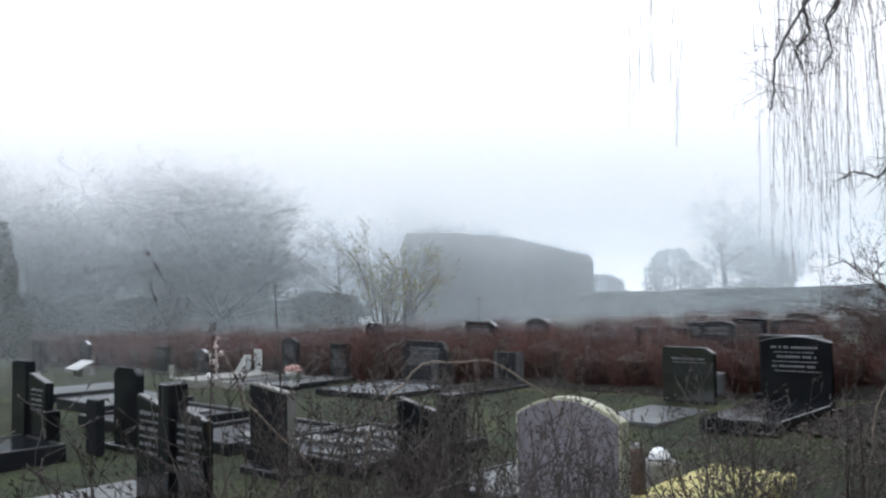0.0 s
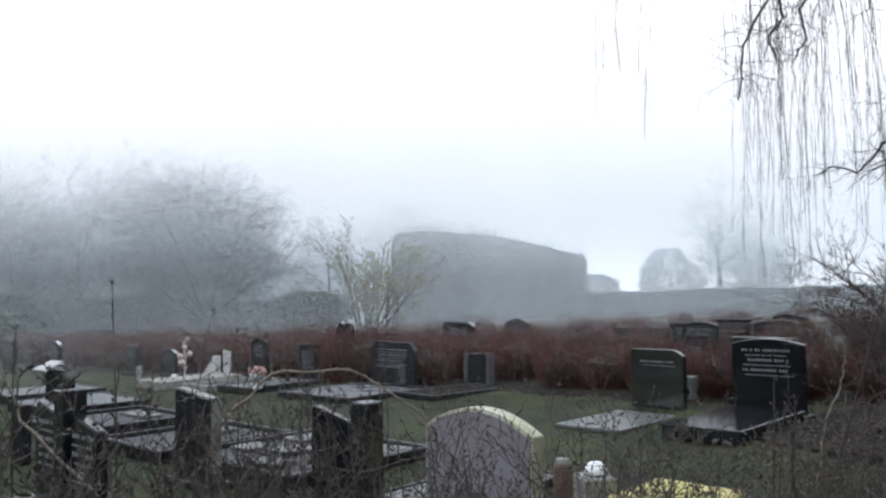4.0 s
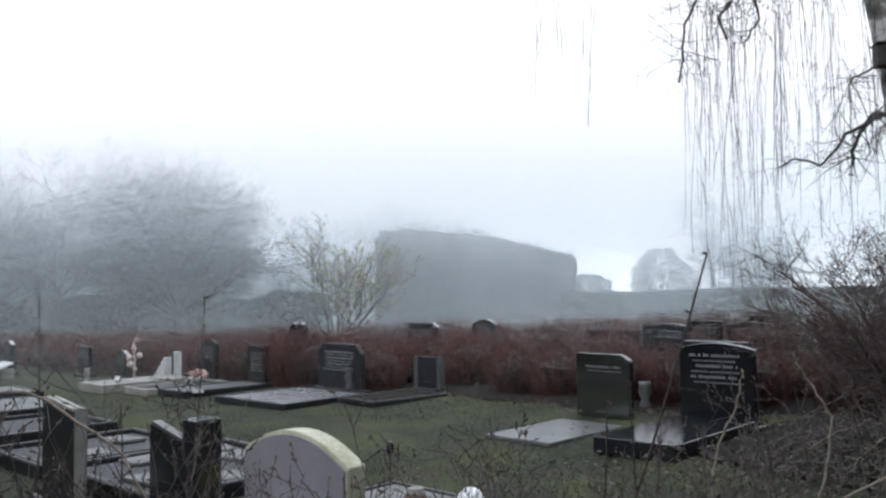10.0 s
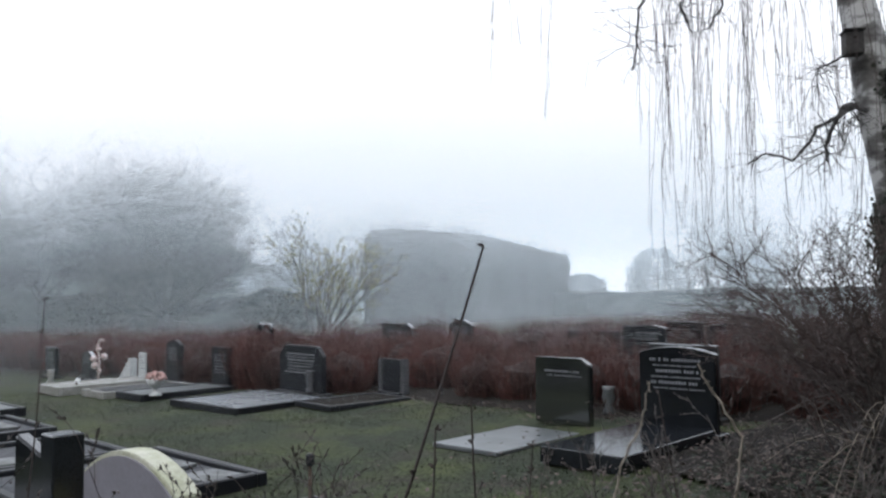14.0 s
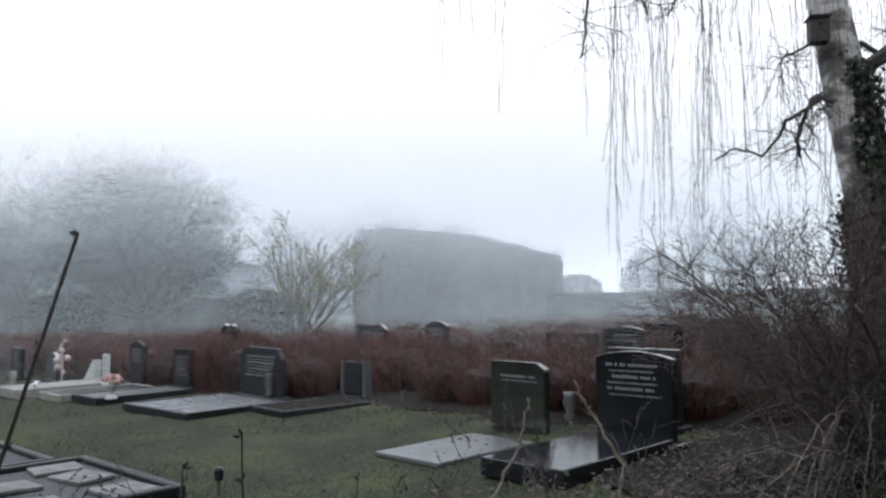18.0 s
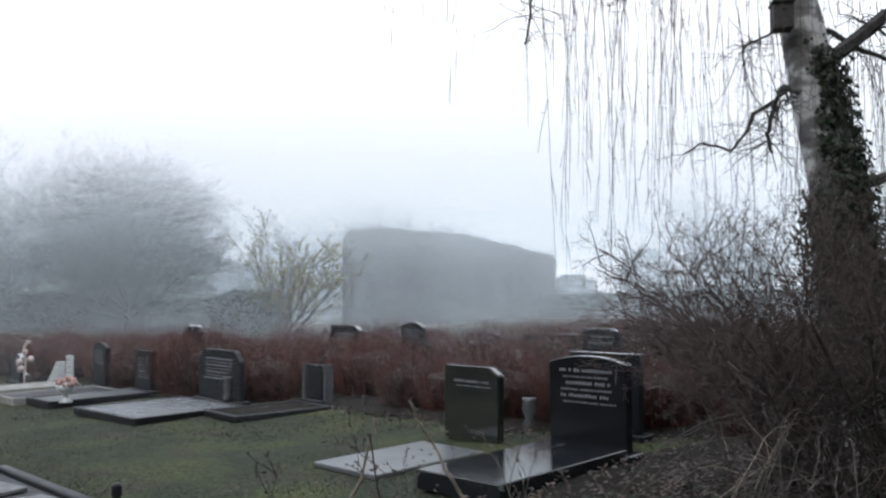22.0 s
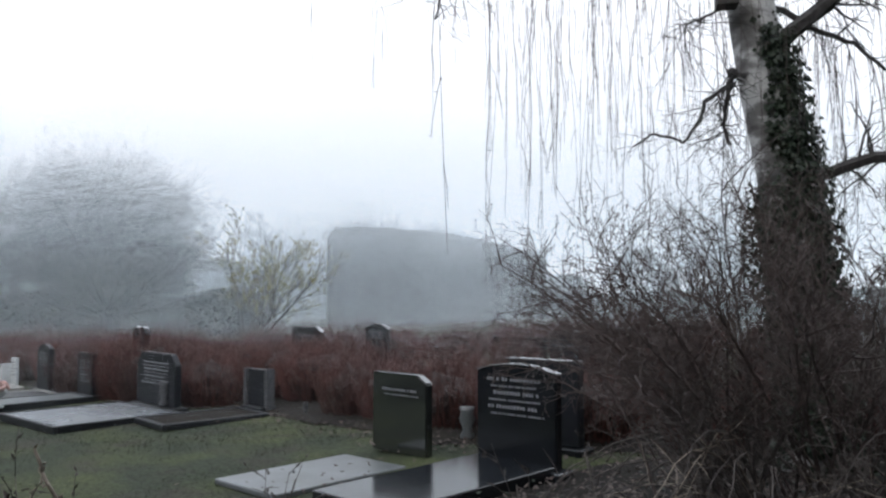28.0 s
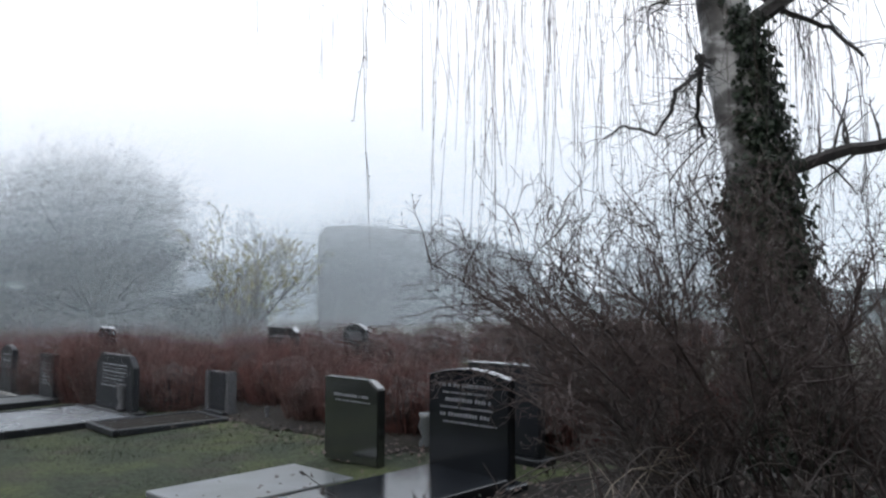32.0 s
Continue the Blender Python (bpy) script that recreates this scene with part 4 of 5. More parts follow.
for i, (x, y, s) in enumerate(spots):
    x, y = x + rr_.uniform(-0.15, 0.15), y + rr_.uniform(-0.15, 0.15)
    if math.hypot(x - 1.18, y - 14.78) < 1.1:      # kept clear round the small memorial
        y += 0.75
    sc = s * rr_.uniform(0.9, 1.06) * (0.84 if x > 2.5 and y < 16 else 1.0)
    m = red_models[i % 3]
    if i < 3:
        m.matrix_basis = pose(x, y, gz(x), 0, 0, rr_.uniform(0, 360))
        m.scale = (1, 1, 1)
    else:
        c = copy_thing(m, pose(x, y, gz(x), 0, 0, rr_.uniform(0, 360)))
        c.scale = (sc, sc, sc)

# ---- clipped hedges ----


def hedge_run(name, ax, ay, bx, by, thick, top, label, material, fuzz, category="hedge", step=0.35, holes=()):
    """A clipped hedge from a to b; top(f) gives its height along it. Twig ends stand out of its faces."""
    rng = random.Random(int(ax * 10 + ay))
    a, b = Vector((ax, ay, 0)), Vector((bx, by, 0))
    ln = (b - a).length
    d = (b - a) / ln
    nrm = Vector((d.y, -d.x, 0))
    nx, ny, nz = max(4, int(ln / step)), max(2, int(thick / 0.5)), 14
    ob = thing(name, ax, ay, 0, label, category)
    z0 = gz(ax)
    v, f, T = [], [], Tubes()
    ring = [(0.0, 0.0), (0.0, 0.2), (0.0, 0.4), (0.0, 0.6), (0.0, 0.8), (0.0, 0.93), (0.06, 1.0)] + [(k / 4, 1.0) for k in (1, 2, 3)] + [(0.94, 1.0), (1.0, 0.93), (1.0, 0.5), (1.0, 0.0)]
    m = len(ring)
    for i in range(nx + 1):
        s = i / nx
        e = min(1.0, math.sqrt(max(0.0, 1 - (1 - min(s, 1 - s) * ln / 0.5) ** 2))) if min(s, 1 - s) * ln < 0.5 else 1.0
        h = top(s)
        for w_, z_ in ring:
            p = d * (s * ln) - nrm * ((w_ - 0.5) * (0.55 + 0.45 * e) + 0.5) * thick + Vector((0, 0, h * z_ * (0.97 + 0.03 * e) - 0.1))
            k = noise.noise(Vector((p.x, p.y, p.z)) * 0.9 + Vector((ax, 0, 0))) * 0.18 + noise.noise(Vector((p.x, p.y, p.z)) * 3.1) * 0.07
            out = nrm * (1 if w_ < 0.5 else -1) * k if z_ < 0.99 else Vector((0, 0, k * 0.5))
            p += out
            v.append(tuple(p))
            if fuzz and rng.random() < fuzz:
                for _ in range(4):
                    q = p + rand_dir(rng) * 0.3
                    q.z = max(0.1, q.z)
                    T.tube([q, q + (out.normalized() * 0.6 + rand_dir(rng) + Vector((0, 0, 0.5))) * rng.uniform(0.08, 0.28)], [0.014, 0.006], 3)
    for i in range(nx):
        for k in range(m - 1):
            o = i * m + k
            f.append((o, o + m, o + m + 1, o + 1))
    f += [tuple(range(m)), tuple(reversed([nx * m + k for k in range(m)]))]
    smooth(part("clipped_mass", (v, f), material, ob))
    if T.v:
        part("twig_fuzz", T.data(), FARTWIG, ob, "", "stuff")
    return ob


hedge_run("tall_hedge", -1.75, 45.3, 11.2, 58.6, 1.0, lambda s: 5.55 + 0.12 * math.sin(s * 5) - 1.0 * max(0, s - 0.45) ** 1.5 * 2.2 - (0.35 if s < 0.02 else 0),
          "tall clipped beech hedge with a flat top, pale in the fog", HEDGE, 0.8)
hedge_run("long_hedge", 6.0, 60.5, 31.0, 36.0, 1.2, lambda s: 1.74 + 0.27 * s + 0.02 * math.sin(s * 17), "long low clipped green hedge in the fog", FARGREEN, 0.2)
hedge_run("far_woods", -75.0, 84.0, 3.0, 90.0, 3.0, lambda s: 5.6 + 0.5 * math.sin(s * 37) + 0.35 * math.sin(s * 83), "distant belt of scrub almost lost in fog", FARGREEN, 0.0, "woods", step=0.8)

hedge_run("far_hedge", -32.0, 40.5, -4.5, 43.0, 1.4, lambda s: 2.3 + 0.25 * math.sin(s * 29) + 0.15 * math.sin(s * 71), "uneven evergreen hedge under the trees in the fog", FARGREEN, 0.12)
# two unseen hedges, added to block skylight and darken what the stones reflect
hedge_run("sky_blocking_hedge", -21.0, -26.1, 23.0, 11.2, 2.0, lambda s: 12.0 + 0.5 * math.sin(s * 23) + 0.3 * math.sin(s * 61),
          "unseen tall evergreen hedge added behind the walker to block skylight", FARGREEN, 0.0, step=0.6)
hedge_run("sky_blocking_hedge", -25.0, 32.0, -25.0, -24.0, 2.0, lambda s: 10.0 + 0.6 * math.sin(s * 31) + 0.3 * math.sin(s * 83),
          "unseen tall evergreen hedge added to the west to darken reflections", FARGREEN, 0.0, step=0.6)

# ---- trees in the fog ----


def bare_tree(x, y, seed, height, trunk_r, crown, label, kids=(12, 7, 6), spread=0.62, lift=0.04, droop=0.02, material=FARTWIG):
    rng = random.Random(seed)
    ob = thing("bare_tree", x, y, 0, label, "tree")
    spec = [(kids[0], crown, spread, 8, 0.08, 0.05, 7), (kids[1], 0.5, 0.55, 6, 0.18, lift, 4), (kids[2], 0.55, 0.55, 4, 0.24, lift * 0.5 - droop, 3), (2, 0.7, 0.5, 2, 0.28, -droop, 3), (0, 0, 0, 1, 0.3, -droop, 3)]
    T, limbs = Tubes(), []
    grow(T, rng, Vector((0, 0, -0.1)), Vector((0.03, 0, 1)), height * 0.74, trunk_r, 0, spec, None, limbs, 0.013)
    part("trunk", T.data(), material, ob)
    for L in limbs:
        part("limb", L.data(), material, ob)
    return ob


def twig_cloud(seed, n, rx, rz, zc, size, r):
    """A rounded crown of very many single fine twigs, thinned towards its edge to imitate fog blur."""
    rs = np.random.RandomState(seed)
    d = rs.normal(size=(n, 3))
    d /= np.linalg.norm(d, axis=1)[:, None]
    edge = np.array([1 + 0.26 * noise.noise(Vector(q) * 1.7 + Vector((seed, 0, 0))) + 0.22 * noise.noise(Vector(q) * 4.5 + Vector((0, seed, 0))) for q in d])
    p = d * (edge * rs.uniform(0.02, 1, n) ** 0.62 * (1 + 0.08 * rs.normal(size=n)))[:, None]
    p[:, 2] = np.where(p[:, 2] < 0, p[:, 2] * 0.5, p[:, 2])
    p = p * [rx, rx, rz] + [0, 0, zc]
    way = d * [0.8, 0.8, 0.5] + [0, 0, 0.35] + rs.normal(size=(n, 3)) * 0.42
    way /= np.linalg.norm(way, axis=1)[:, None]
    a = np.cross(way, [0.31, 0.17, 0.93])
    a /= np.linalg.norm(a, axis=1)[:, None]
    b = np.cross(way, a)
    tip = p + way * (size * rs.uniform(0.5, 1.4, n))[:, None]
    v = np.stack([p + a * r, p - a * r * 0.5 + b * r * 0.87, p - a * r * 0.5 - b * r * 0.87, tip], 1).reshape(-1, 3)
    o = (np.arange(n) * 4)[:, None]
    f = np.concatenate([o + [0, 1, 3], o + [1, 2, 3], o + [2, 0, 3]])
    return v.tolist(), f.tolist()


def dome_tree(x, y, seed, h, radius, label, twigs=15000, r=0.009):
    """A short trunk that forks low into a wide, dense, rounded crown of fine twigs."""
    rng = random.Random(seed)
    ob = thing("bare_tree", x, y, 0, label, "tree")
    T = Tubes()
    fork = h * 0.17
    T.tube([Vector((0, 0, -0.1)), Vector((0.02, 0, fork * 0.5)), Vector((-0.05, 0, fork))], [h * 0.042, h * 0.034, h * 0.028], 8)
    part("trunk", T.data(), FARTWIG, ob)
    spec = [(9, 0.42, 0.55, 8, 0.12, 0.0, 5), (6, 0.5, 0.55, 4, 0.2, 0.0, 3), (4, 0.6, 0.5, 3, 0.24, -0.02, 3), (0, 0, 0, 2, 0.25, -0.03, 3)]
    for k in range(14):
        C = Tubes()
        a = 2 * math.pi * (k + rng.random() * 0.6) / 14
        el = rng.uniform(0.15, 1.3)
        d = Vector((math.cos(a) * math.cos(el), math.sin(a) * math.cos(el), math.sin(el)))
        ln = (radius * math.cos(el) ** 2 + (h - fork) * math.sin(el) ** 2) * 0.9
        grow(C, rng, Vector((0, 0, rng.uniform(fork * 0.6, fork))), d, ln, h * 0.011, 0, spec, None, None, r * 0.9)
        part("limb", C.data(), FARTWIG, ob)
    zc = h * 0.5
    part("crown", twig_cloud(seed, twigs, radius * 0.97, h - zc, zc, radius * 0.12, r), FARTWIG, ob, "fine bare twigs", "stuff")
    return ob


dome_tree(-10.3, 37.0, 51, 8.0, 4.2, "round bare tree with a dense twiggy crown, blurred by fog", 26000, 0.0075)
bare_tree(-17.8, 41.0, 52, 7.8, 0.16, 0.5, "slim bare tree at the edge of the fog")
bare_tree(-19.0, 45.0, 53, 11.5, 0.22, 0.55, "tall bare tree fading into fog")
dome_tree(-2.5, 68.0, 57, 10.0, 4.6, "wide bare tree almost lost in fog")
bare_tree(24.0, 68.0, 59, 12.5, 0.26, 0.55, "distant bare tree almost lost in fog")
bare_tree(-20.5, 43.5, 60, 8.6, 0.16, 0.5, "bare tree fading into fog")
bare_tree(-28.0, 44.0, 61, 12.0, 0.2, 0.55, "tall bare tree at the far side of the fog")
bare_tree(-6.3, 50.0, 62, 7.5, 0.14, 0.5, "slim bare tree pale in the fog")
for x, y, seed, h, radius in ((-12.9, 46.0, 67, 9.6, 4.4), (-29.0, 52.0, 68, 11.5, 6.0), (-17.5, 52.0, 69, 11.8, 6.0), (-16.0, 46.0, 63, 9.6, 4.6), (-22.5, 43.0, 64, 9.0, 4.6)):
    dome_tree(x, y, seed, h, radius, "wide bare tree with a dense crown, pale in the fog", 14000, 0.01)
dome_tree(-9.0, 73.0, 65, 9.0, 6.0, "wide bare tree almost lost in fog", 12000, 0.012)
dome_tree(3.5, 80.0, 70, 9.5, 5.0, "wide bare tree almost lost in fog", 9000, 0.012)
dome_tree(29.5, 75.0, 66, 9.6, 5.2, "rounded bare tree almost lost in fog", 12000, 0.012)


def yellow_tree():
    rng = random.Random(71)
    ob = thing("young_tree", -2.1, 27.6, 0, "small many-stemmed tree with sparse yellow-green young leaves", "tree")
    L, tips = Tubes(), []
    spec = [(9, 0.42, 0.42, 7, 0.09, 0.02, 4), (6, 0.45, 0.45, 5, 0.16, 0.05, 3), (0, 0, 0, 3, 0.2, 0.06, 3)]
    for k in range(11):
        T = Tubes()
        a = rng.uniform(0, 2 * math.pi)
        d = Vector((-0.32 + 1.25 * (k + rng.random()) / 11, math.sin(a) * 0.4, 1))
        grow(T, rng, Vector((rng.uniform(-0.15, 0.15), 0, -0.05)), d, rng.uniform(2.8, 3.8), 0.04, 0, spec, tips, None, 0.0085)
        part("stem", T.data(), BARK, ob)
    for p, d in tips:
        for _ in range(3):
            q = (d + rand_dir(rng) * 0.8).normalized()
            s = q.cross(rand_dir(rng))
            if s.length > 0.05:
                L.leaf(p - d * rng.uniform(0, 0.2), q, s.normalized(), rng.uniform(0.07, 0.13), 0.06)
    part("leaf_mass", L.data(), YOUNGLEAF, ob, "sparse young yellow leaves", "stuff")


yellow_tree()


def evergreen(x, y, h, r, seed, label, cone=1.0, material=FARGREEN):
    rng = random.Random(seed)
    ob = thing("evergreen_tree", x, y, 0, label, "evergreen tree")
    T, L = Tubes(), Tubes()
    T.tube([Vector((0, 0, -0.1)), Vector((0, 0, h * 0.5)), Vector((0, 0, h * 0.95))], [0.12, 0.08, 0.02], 6)
    n = int(2600 * r)
    for k in range(n):
        f = rng.random()
        rad = r * ((1 - f) ** (0.75 * cone) if cone > 0.5 else math.sqrt(max(0.02, 1 - (2 * f - 0.9) ** 2 / 1.3)))
        a = rng.uniform(0, 2 * math.pi)
        rad *= (0.35 + 0.7 * math.sqrt(rng.random())) * (0.8 + 0.55 * noise.noise((math.cos(a) * 1.6, math.sin(a) * 1.6, f * 4 + seed)))
        p = Vector((math.cos(a) * rad, math.sin(a) * rad, 0.15 + f * (h - 0.2)))
        d = (Vector((math.cos(a), math.sin(a), 0.2)) + rand_dir(rng) * 0.7).normalized()
        s = d.cross(rand_dir(rng))
        if s.length > 0.05:
            L.leaf(p, d, s.normalized(), rng.uniform(0.18, 0.42), 0.1)
    part("trunk", T.data(), BARK, ob)
    part("foliage", L.data(), material, ob)


evergreen(-15.6, 28.0, 4.9, 1.1, 81, "dark conifer standing at the edge of the lawn", 1.0, CONIFER)
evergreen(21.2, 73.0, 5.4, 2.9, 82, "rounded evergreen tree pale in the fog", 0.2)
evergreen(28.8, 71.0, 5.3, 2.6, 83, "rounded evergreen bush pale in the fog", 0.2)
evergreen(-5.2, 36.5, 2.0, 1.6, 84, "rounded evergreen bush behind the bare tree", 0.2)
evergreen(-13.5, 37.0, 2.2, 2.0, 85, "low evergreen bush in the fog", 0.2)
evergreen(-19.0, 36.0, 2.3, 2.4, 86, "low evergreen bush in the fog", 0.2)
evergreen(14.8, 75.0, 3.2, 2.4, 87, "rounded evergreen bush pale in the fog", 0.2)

# ---- foreground plants along the path ----
PD, PN = Vector((0.76, 0.65, 0)), Vector((-0.65, 0.76, 0))


def foreground_shrub(s, n, seed, stems, height, spread, label, material=GREYTWIG, canes=0):
    rng = random.Random(seed)
    q = PD * s + PN * n
    ob = thing("bramble_shrub", q.x, q.y, 0, label, "shrub", "plants along the path")
    spec = [(6, 0.36, 0.45, 8, 0.12, 0.06, 4), (4, 0.5, 0.5, 4, 0.2, 0.08, 3), (0, 0, 0, 3, 0.2, 0.05, 3)]
    T, tips = Tubes(), []
    for k in range(stems):
        a = rng.uniform(0, 2 * math.pi)
        w = rng.random() * spread
        d = Vector((math.cos(a) * w, math.sin(a) * w, 1))
        grow(T, rng, Vector((math.cos(a) * w * 0.4, math.sin(a) * w * 0.4, -0.05)), d, height * rng.uniform(0.6, 1.05), rng.uniform(0.005, 0.009), 0, spec, tips, None, 0.0016)
    for p, d in tips:
        for _ in range(4):
            T.bud(p - d * rng.uniform(0, 0.09), (d + rand_dir(rng) * 0.6).normalized(), rng.uniform(0.011, 0.022), 0.004)
    part("twig_mass", T.data(), material, ob, "", "stuff")
    for k in range(canes):
        C = Tubes()
        a = rng.uniform(0, 2 * math.pi)
        d = Vector((math.cos(a) * 0.5, math.sin(a) * 0.5, 1))
        pts = wander(rng, Vector((0, 0, -0.03)), d, height * rng.uniform(0.9, 1.2), 16, 0.12, Vector((math.cos(a) * 0.05, math.sin(a) * 0.05, -0.1)))
        C.tube(pts, [0.0068 - 0.0045 * i / 16 for i in range(17)], 5)
        for p in pts[2:]:
            for _ in range(3):
                C.bud(p + rand_dir(rng) * 0.01, rand_dir(rng), 0.012, 0.0025)
        part("cane", C.data(), PALECANE, ob, "pale thorny arching cane")
    return ob


rf = random.Random(90)
rc = random.Random(95)
for k in range(4):
    foreground_shrub(2.35 + 0.2 * k, 2.5 + rc.uniform(-0.22, 0.22), 190 + k, 6, rc.uniform(1.25, 1.5), 0.42, "tall tangled bare shrub with pale thorny canes beside the path", canes=2)
for k in range(3):
    foreground_shrub(-0.5 + 0.45 * k, 1.75 + rf.uniform(-0.1, 0.3), 90 + k, 7, 1.22, 0.4, "sparse bare shrub with thorny canes beside the path", canes=2)
for k in range(8):
    foreground_shrub(1.05 + 0.21 * k, 2.3 + rf.uniform(-0.15, 0.25), 100 + k, 9, 1.42 - 0.05 * k, 0.42, "tangled bare shrub with pale thorny canes beside the path", canes=3)
for k in range(5):
    foreground_shrub(-0.1 + 0.25 * k, 2.05 + rf.uniform(-0.1, 0.25), 150 + k, 7, 1.2, 0.45, "tangled bare shrub before the black headstones", canes=2)
for k in range(5):
    foreground_shrub(-1.5 + 0.3 * k, 2.6 + rf.uniform(-0.15, 0.25), 170 + k, 12, 1.1, 0.5, "tangled bare shrub before the black headstones", canes=1)
for k in range(4):
    foreground_shrub(1.7 + 0.2 * k, 2.65 + rf.uniform(-0.15, 0.3), 180 + k, 7, 1.25, 0.5, "tangled bare shrub with pale thorny canes beside the path", canes=2)
for k in range(4):
    foreground_shrub(0.5 + 0.4 * k, 1.75 + rf.uniform(-0.1, 0.2), 130 + k, 5, 1.2, 0.4, "sparse bare shrub with thorny canes beside the path", canes=2)
for k in range(7):
    foreground_shrub(2.8 + 0.3 * k, 1.8 + rf.uniform(-0.1, 0.4), 110 + k, 9, 1.12 - 0.03 * k, 0.5, "low tangled bare shrub beside the path", canes=2)
for k in range(6):
    foreground_shrub(4.7 + 0.4 * k, 1.6 + rf.uniform(-0.15, 0.4), 140 + k, 5, 0.98, 0.4, "sparse bare shrub with budding twigs by the path", canes=1)


def tall_shoot(s, n, h, lean, seed, label, heads=True):
    """A single upright dead stalk."""
    rng = random.Random(seed)
    q = PD * s + PN * n
    ob = thing("dead_stalk", q.x, q.y, 0, label, "plant stalk")
    T = Tubes()
    pts = wander(rng, Vector((0, 0, -0.03)), Vector((lean, 0, 1)), h, 12, 0.035)
    T.tube(pts, [0.0055 - 0.003 * i / 12 for i in range(13)], 5)
    for p in pts[5:]:
        for _ in range(3 if heads else 1):
            T.bud(p + rand_dir(rng) * 0.004, (rand_dir(rng) + Vector((0, 0, 0.8))).normalized(), rng.uniform(0.012, 0.03), 0.0055)
    part("stalk", T.data(), TWIG, ob)


def stalk_at(x, y, h, lean, seed, label, heads=True):
    tall_shoot(x * PD.x + y * PD.y, x * PN.x + y * PN.y, h, lean, seed, label, heads)


stalk_at(1.47, 3.12, 1.78, 0.4, 201, "long thin dark stalk leaning above the shrubs", False)
stalk_at(-0.78, 3.75, 1.72, -0.02, 202, "tall dead stalk with dark seed heads")
stalk_at(-0.71, 5.5, 1.74, 0.0, 203, "tall pale dead stalk with seed heads")
stalk_at(-0.98, 3.5, 1.56, 0.02, 204, "thin dead stalk with seed heads")
stalk_at(0.1, 5.2, 1.62, 0.12, 205, "thin dark dead stalk bending over")
stalk_at(2.1, 4.1, 1.25, 0.04, 206, "thin dead stalk with seed heads")
stalk_at(3.0, 5.0, 1.15, -0.06, 207, "thin dead stalk with seed heads")
stalk_at(2.2, 4.5, 1.05, 0.08, 208, "thin dead stalk with seed heads")
stalk_at(1.9, 3.9, 1.2, 0.1, 209, "thin dead stalk with seed heads")


def bent_cane(x, y, path, label):
    """A thick pale cane with knots, drawn along a bent line."""
    rng = random.Random(int(x * 100))
    ob = thing("bramble_cane", x, y, 0, label, "bramble")
    C = Tubes()
    pts = []
    for i in range(len(path) - 1):
        for k in range(5):
            pts.append(Vector(path[i]).lerp(Vector(path[i + 1]), k / 5) + rand_dir(rng) * 0.008)
    pts.append(Vector(path[-1]))
    n = len(pts) - 1
    C.tube(pts, [(0.0065 - 0.0035 * i / n) * (1 + 0.25 * rng.random()) for i in range(n + 1)], 6)
    for p in pts[1:]:
        for _ in range(2):
            C.bud(p, rand_dir(rng), 0.016, 0.003)
    part("cane", C.data(), PALECANE, ob)


bent_cane(3.05, 4.83, [(0, 0, -0.03), (0.0, 0, 0.4), (0.06, 0, 0.75), (0.1, 0, 0.95), (0.0, 0.02, 1.12), (-0.06, 0.02, 1.24)], "pale knotted bramble cane beside the lawn")
bent_cane(3.3, 4.75, [(0, 0, -0.03), (-0.1, 0, 0.35), (-0.15, 0, 0.62), (0.1, 0, 0.72), (0.25, 0, 0.68)], "pale arching bramble cane beside the lawn")
bent_cane(2.62, 5.1, [(0, 0, -0.03), (0.04, 0, 0.45), (0.12, 0.02, 0.8), (0.22, 0.02, 1.02), (0.25, 0.03, 1.15)], "pale upright bramble cane beside the lawn")
bent_cane(-0.3, 3.6, [(0, 0, -0.03), (-0.1, 0, 0.6), (-0.02, 0, 1.1), (0.2, 0, 1.32), (0.5, 0, 1.33), (0.75, 0, 1.18), (0.9, 0, 0.95)], "long pale cane arching over the shrubs")
bent_cane(-0.4, 3.0, [(0, 0, -0.03), (0.1, 0, 0.6), (-0.1, 0, 1.0), (-0.35, 0, 1.25), (-0.42, 0, 1.42)], "pale bramble cane rising from the shrubs")

# ---- soil, litter and ivy under the shrubs ----


def soil_patch():
    v, f = [], []
    n = 40
    for j in range(n + 1):
        for i in range(n + 1):
            a, r = 2 * math.pi * i / n, j / n
            rad = r * (1 + 0.22 * noise.noise((math.cos(a) * 1.5, math.sin(a) * 1.5, 0)))
            x, y = 6.9 + math.cos(a) * rad * 2.9, 8.6 + math.sin(a) * rad * 2.1
            v.append((x, y, gz(x) + 0.012 + 0.05 * (1 - r) + 0.03 * noise.noise((x * 2, y * 2, 0))))
    for j in range(n):
        for i in range(n):
            o = j * (n + 1) + i
            f.append((o, o + 1, o + n + 2, o + n + 1))
    ob = part("soil", (v, f), SOIL, None)
    smooth(ob)
    tagged(ob, "bare dark soil under the shrubs", "soil", kind="structure")


soil_patch()
rl = random.Random(301)
lit, ivy_g, blades = Tubes(), Tubes(), Tubes()
for k in range(5200):
    x, y = rl.gauss(6.0, 1.7), rl.gauss(7.9, 1.4)
    if (x - 3.81) * V.x + (y - 9.5) * V.y > -1 and abs((x - 3.81) * U.x + (y - 9.5) * U.y) < 0.5:
        continue
    p = Vector((x, y, gz(x) + 0.06 + rl.random() * 0.02))
    d = Vector((rl.uniform(-1, 1), rl.uniform(-1, 1), rl.uniform(-0.2, 0.3))).normalized()
    s = d.cross(Vector((rl.uniform(-0.4, 0.4), rl.uniform(-0.4, 0.4), 1))).normalized()
    ln = rl.uniform(0.03, 0.065)
    lit.leaf(p, d, s, ln, ln * 0.7)
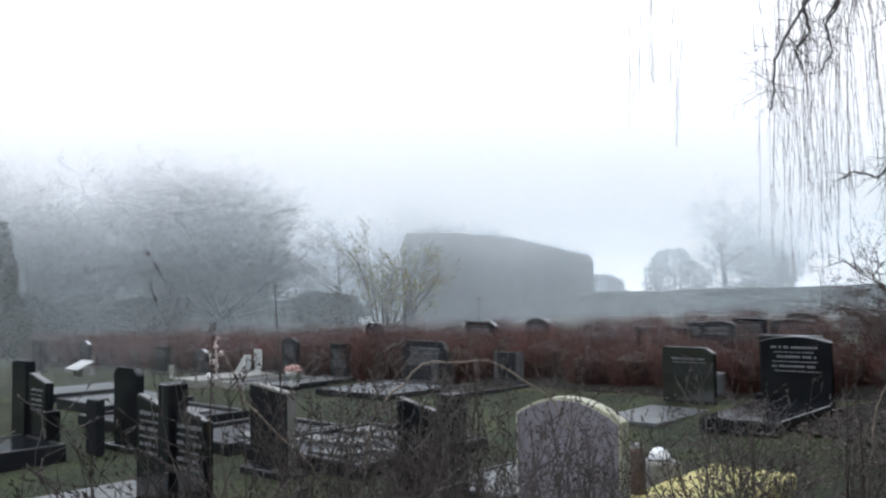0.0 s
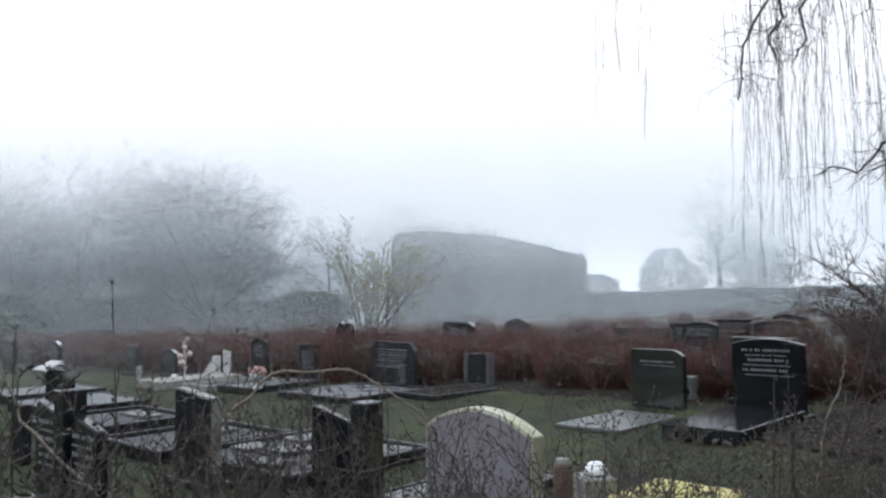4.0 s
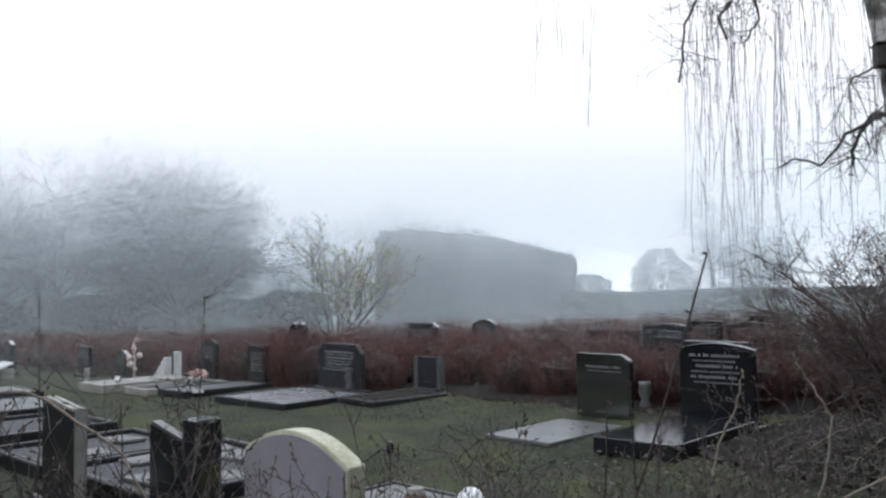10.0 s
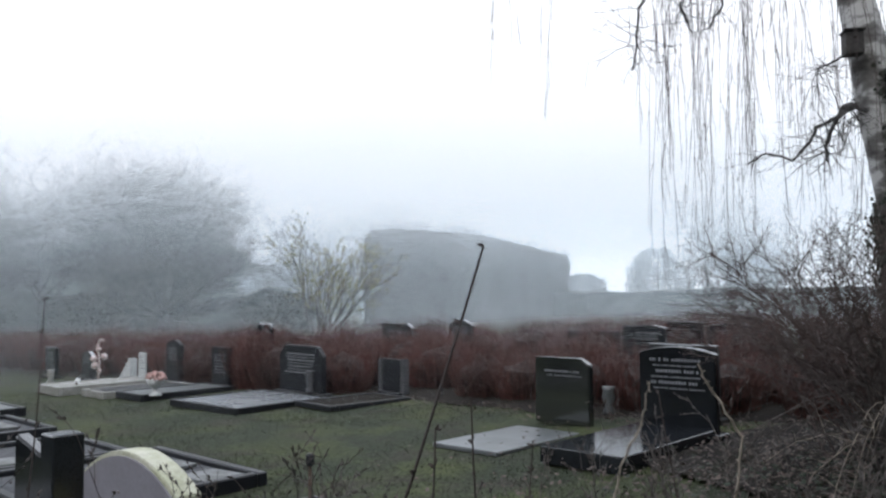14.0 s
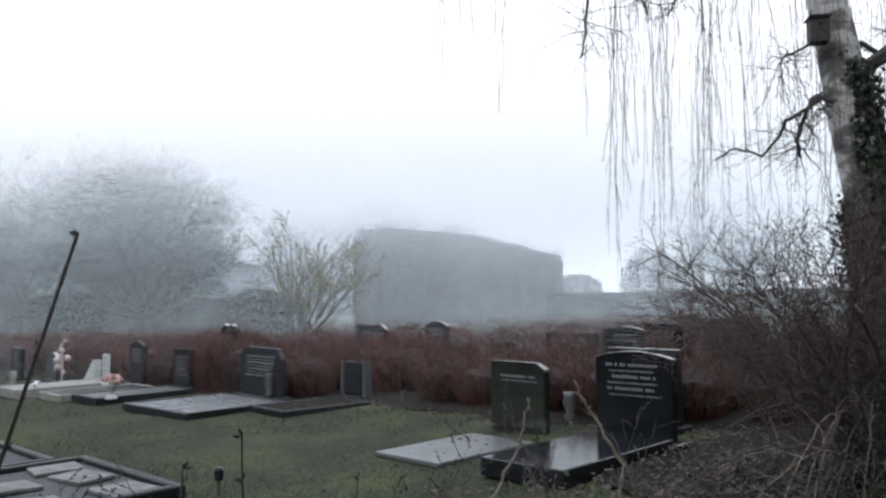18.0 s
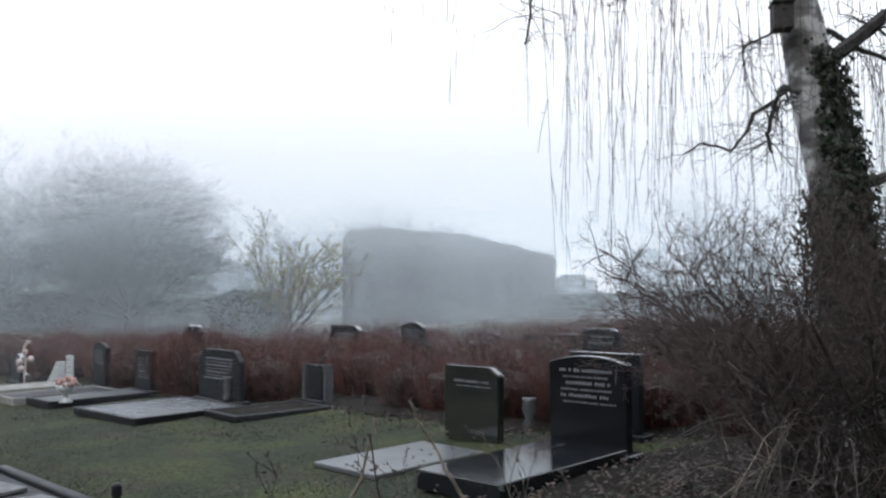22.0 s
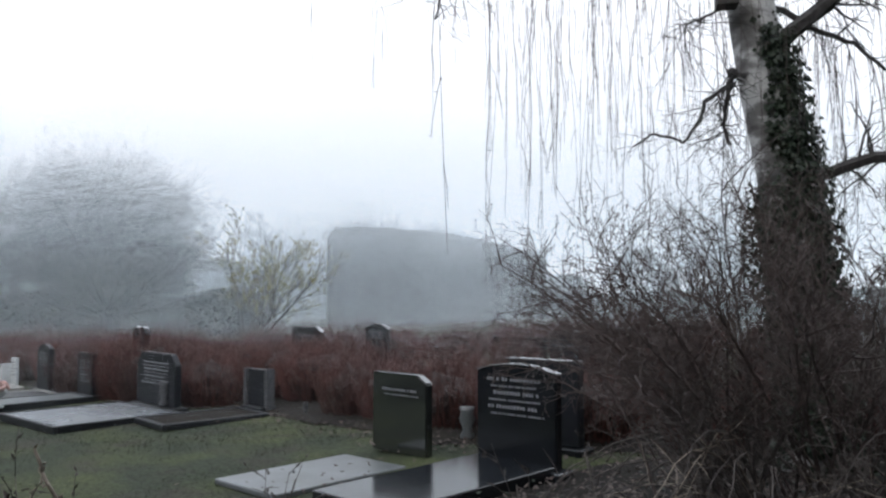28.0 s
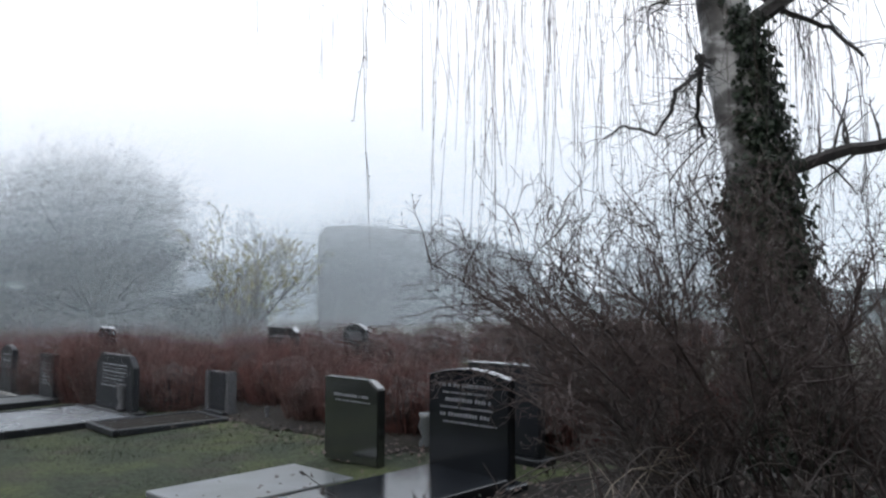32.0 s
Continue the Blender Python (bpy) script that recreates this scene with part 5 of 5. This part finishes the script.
for k in range(1500):
    i = rl.randrange(len(line))
    x, y = line[i][0] + V.x * rl.gauss(-1.0, 0.35) + rl.uniform(-0.2, 0.2), line[i][1] + V.y * rl.gauss(-1.0, 0.35) + rl.uniform(-0.2, 0.2)
    d = Vector((rl.uniform(-1, 1), rl.uniform(-1, 1), rl.uniform(-0.2, 0.3))).normalized()
    s = d.cross(Vector((rl.uniform(-0.4, 0.4), rl.uniform(-0.4, 0.4), 1))).normalized()
    ln = rl.uniform(0.03, 0.06)
    lit.leaf(Vector((x, y, gz(x) + 0.015)), d, s, ln, ln * 0.7)
tagged(part("leaf_litter", lit.data(), LITTER, None), "brown fallen leaves under the shrubs", "leaf litter", kind="stuff")
for k in range(3800):
    x, y = rl.gauss(6.4, 1.2), rl.gauss(7.2, 0.8)
    p = Vector((x, y, gz(x) + rl.uniform(0.04, 0.16)))
    d = Vector((rl.uniform(-1, 1), rl.uniform(-1, 1), rl.uniform(-0.5, 0.3))).normalized()
    s = d.cross(Vector((rl.uniform(-0.6, 0.6), rl.uniform(-0.6, 0.6), 1))).normalized()
    ln = rl.uniform(0.035, 0.07)
    ivy_g.leaf(p, d, s, ln, ln * 0.85)
tagged(part("ground_ivy", ivy_g.data(), IVY, None), "dark ivy creeping over the ground", "ivy", kind="stuff")
bv, bf = [], []
for k in range(150000):
    x = rl.uniform(-9, 6.2)
    y = rl.uniform(4.2, 17.5)
    if rl.random() > 1.15 - (y - 4) * 0.055:
        continue
    z, h, a = gz(x) - 0.025, rl.uniform(0.014, 0.04), rl.uniform(0, 6.28)
    dx, dy = math.cos(a) * 0.0035, math.sin(a) * 0.0035
    lx, ly = rl.uniform(-0.03, 0.03), rl.uniform(-0.03, 0.03)
    o = len(bv)
    bv += [(x - dx, y - dy, z), (x + dx, y + dy, z), (x + lx, y + ly, z + h)]
    bf.append((o, o + 1, o + 2))
tagged(part("grass_blades", (bv, bf), BLADE, None), "short damp grass blades of the lawn", "grass", kind="stuff")

# ---- fog: sheets of fine streaks standing in for haze, thicker with distance and height ----


def fog_bank(y, half, top, cover, seed, slope):
    """Parallel streaks far finer than the eye can part, together covering that share of the view."""
    rng = random.Random(seed)
    v, f = [], []
    gap = rng.uniform(0.00012, 0.00014) * y
    reach = half * abs(math.tan(slope))

    def width(z):
        lift = max(0.0, min(1.0, (z - 2.4) / (0.15 * y)))
        return gap * min(0.7, cover * (1 + (5.0 * lift ** 1.3 if y > 35 else 3.2 * lift if y > 20 else 0.8 * lift)))

    for k in range(int((top + 0.3 + 2 * reach) / gap)):
        base = -0.3 - reach + k * gap
        u0 = max(-half, min(half, (-0.3 - base) / math.tan(slope)))
        u1 = max(-half, min(half, (top - base) / math.tan(slope)))
        u0, u1 = min(u0, u1), max(u0, u1)
        if u1 - u0 < 0.5:
            continue
        n = max(2, int(6 * (u1 - u0) / half))
        ends = [u0] + [u0 + (u1 - u0) * (j + rng.random()) / n for j in range(1, n - 1)] + [u1]
        for x0, x1 in zip(ends, ends[1:]):
            off = base + rng.random() * gap
            yy = y + rng.uniform(-1.2, 1.2)
            z0, z1 = off + x0 * math.tan(slope), off + x1 * math.tan(slope)
            w0, w1 = width(z0), width(z1)
            o = len(v)
            v += [(x0, yy, z0), (x1, yy, z1), (x1, yy + w1 * 0.8, z1 + w1), (x0, yy + w0 * 0.8, z0 + w0)]
            f.append((o, o + 1, o + 2, o + 3))
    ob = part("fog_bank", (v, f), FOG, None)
    return tagged(ob, "thin sheet of pale streaks standing in for drifting fog", "fog", "fog banks", "stuff")


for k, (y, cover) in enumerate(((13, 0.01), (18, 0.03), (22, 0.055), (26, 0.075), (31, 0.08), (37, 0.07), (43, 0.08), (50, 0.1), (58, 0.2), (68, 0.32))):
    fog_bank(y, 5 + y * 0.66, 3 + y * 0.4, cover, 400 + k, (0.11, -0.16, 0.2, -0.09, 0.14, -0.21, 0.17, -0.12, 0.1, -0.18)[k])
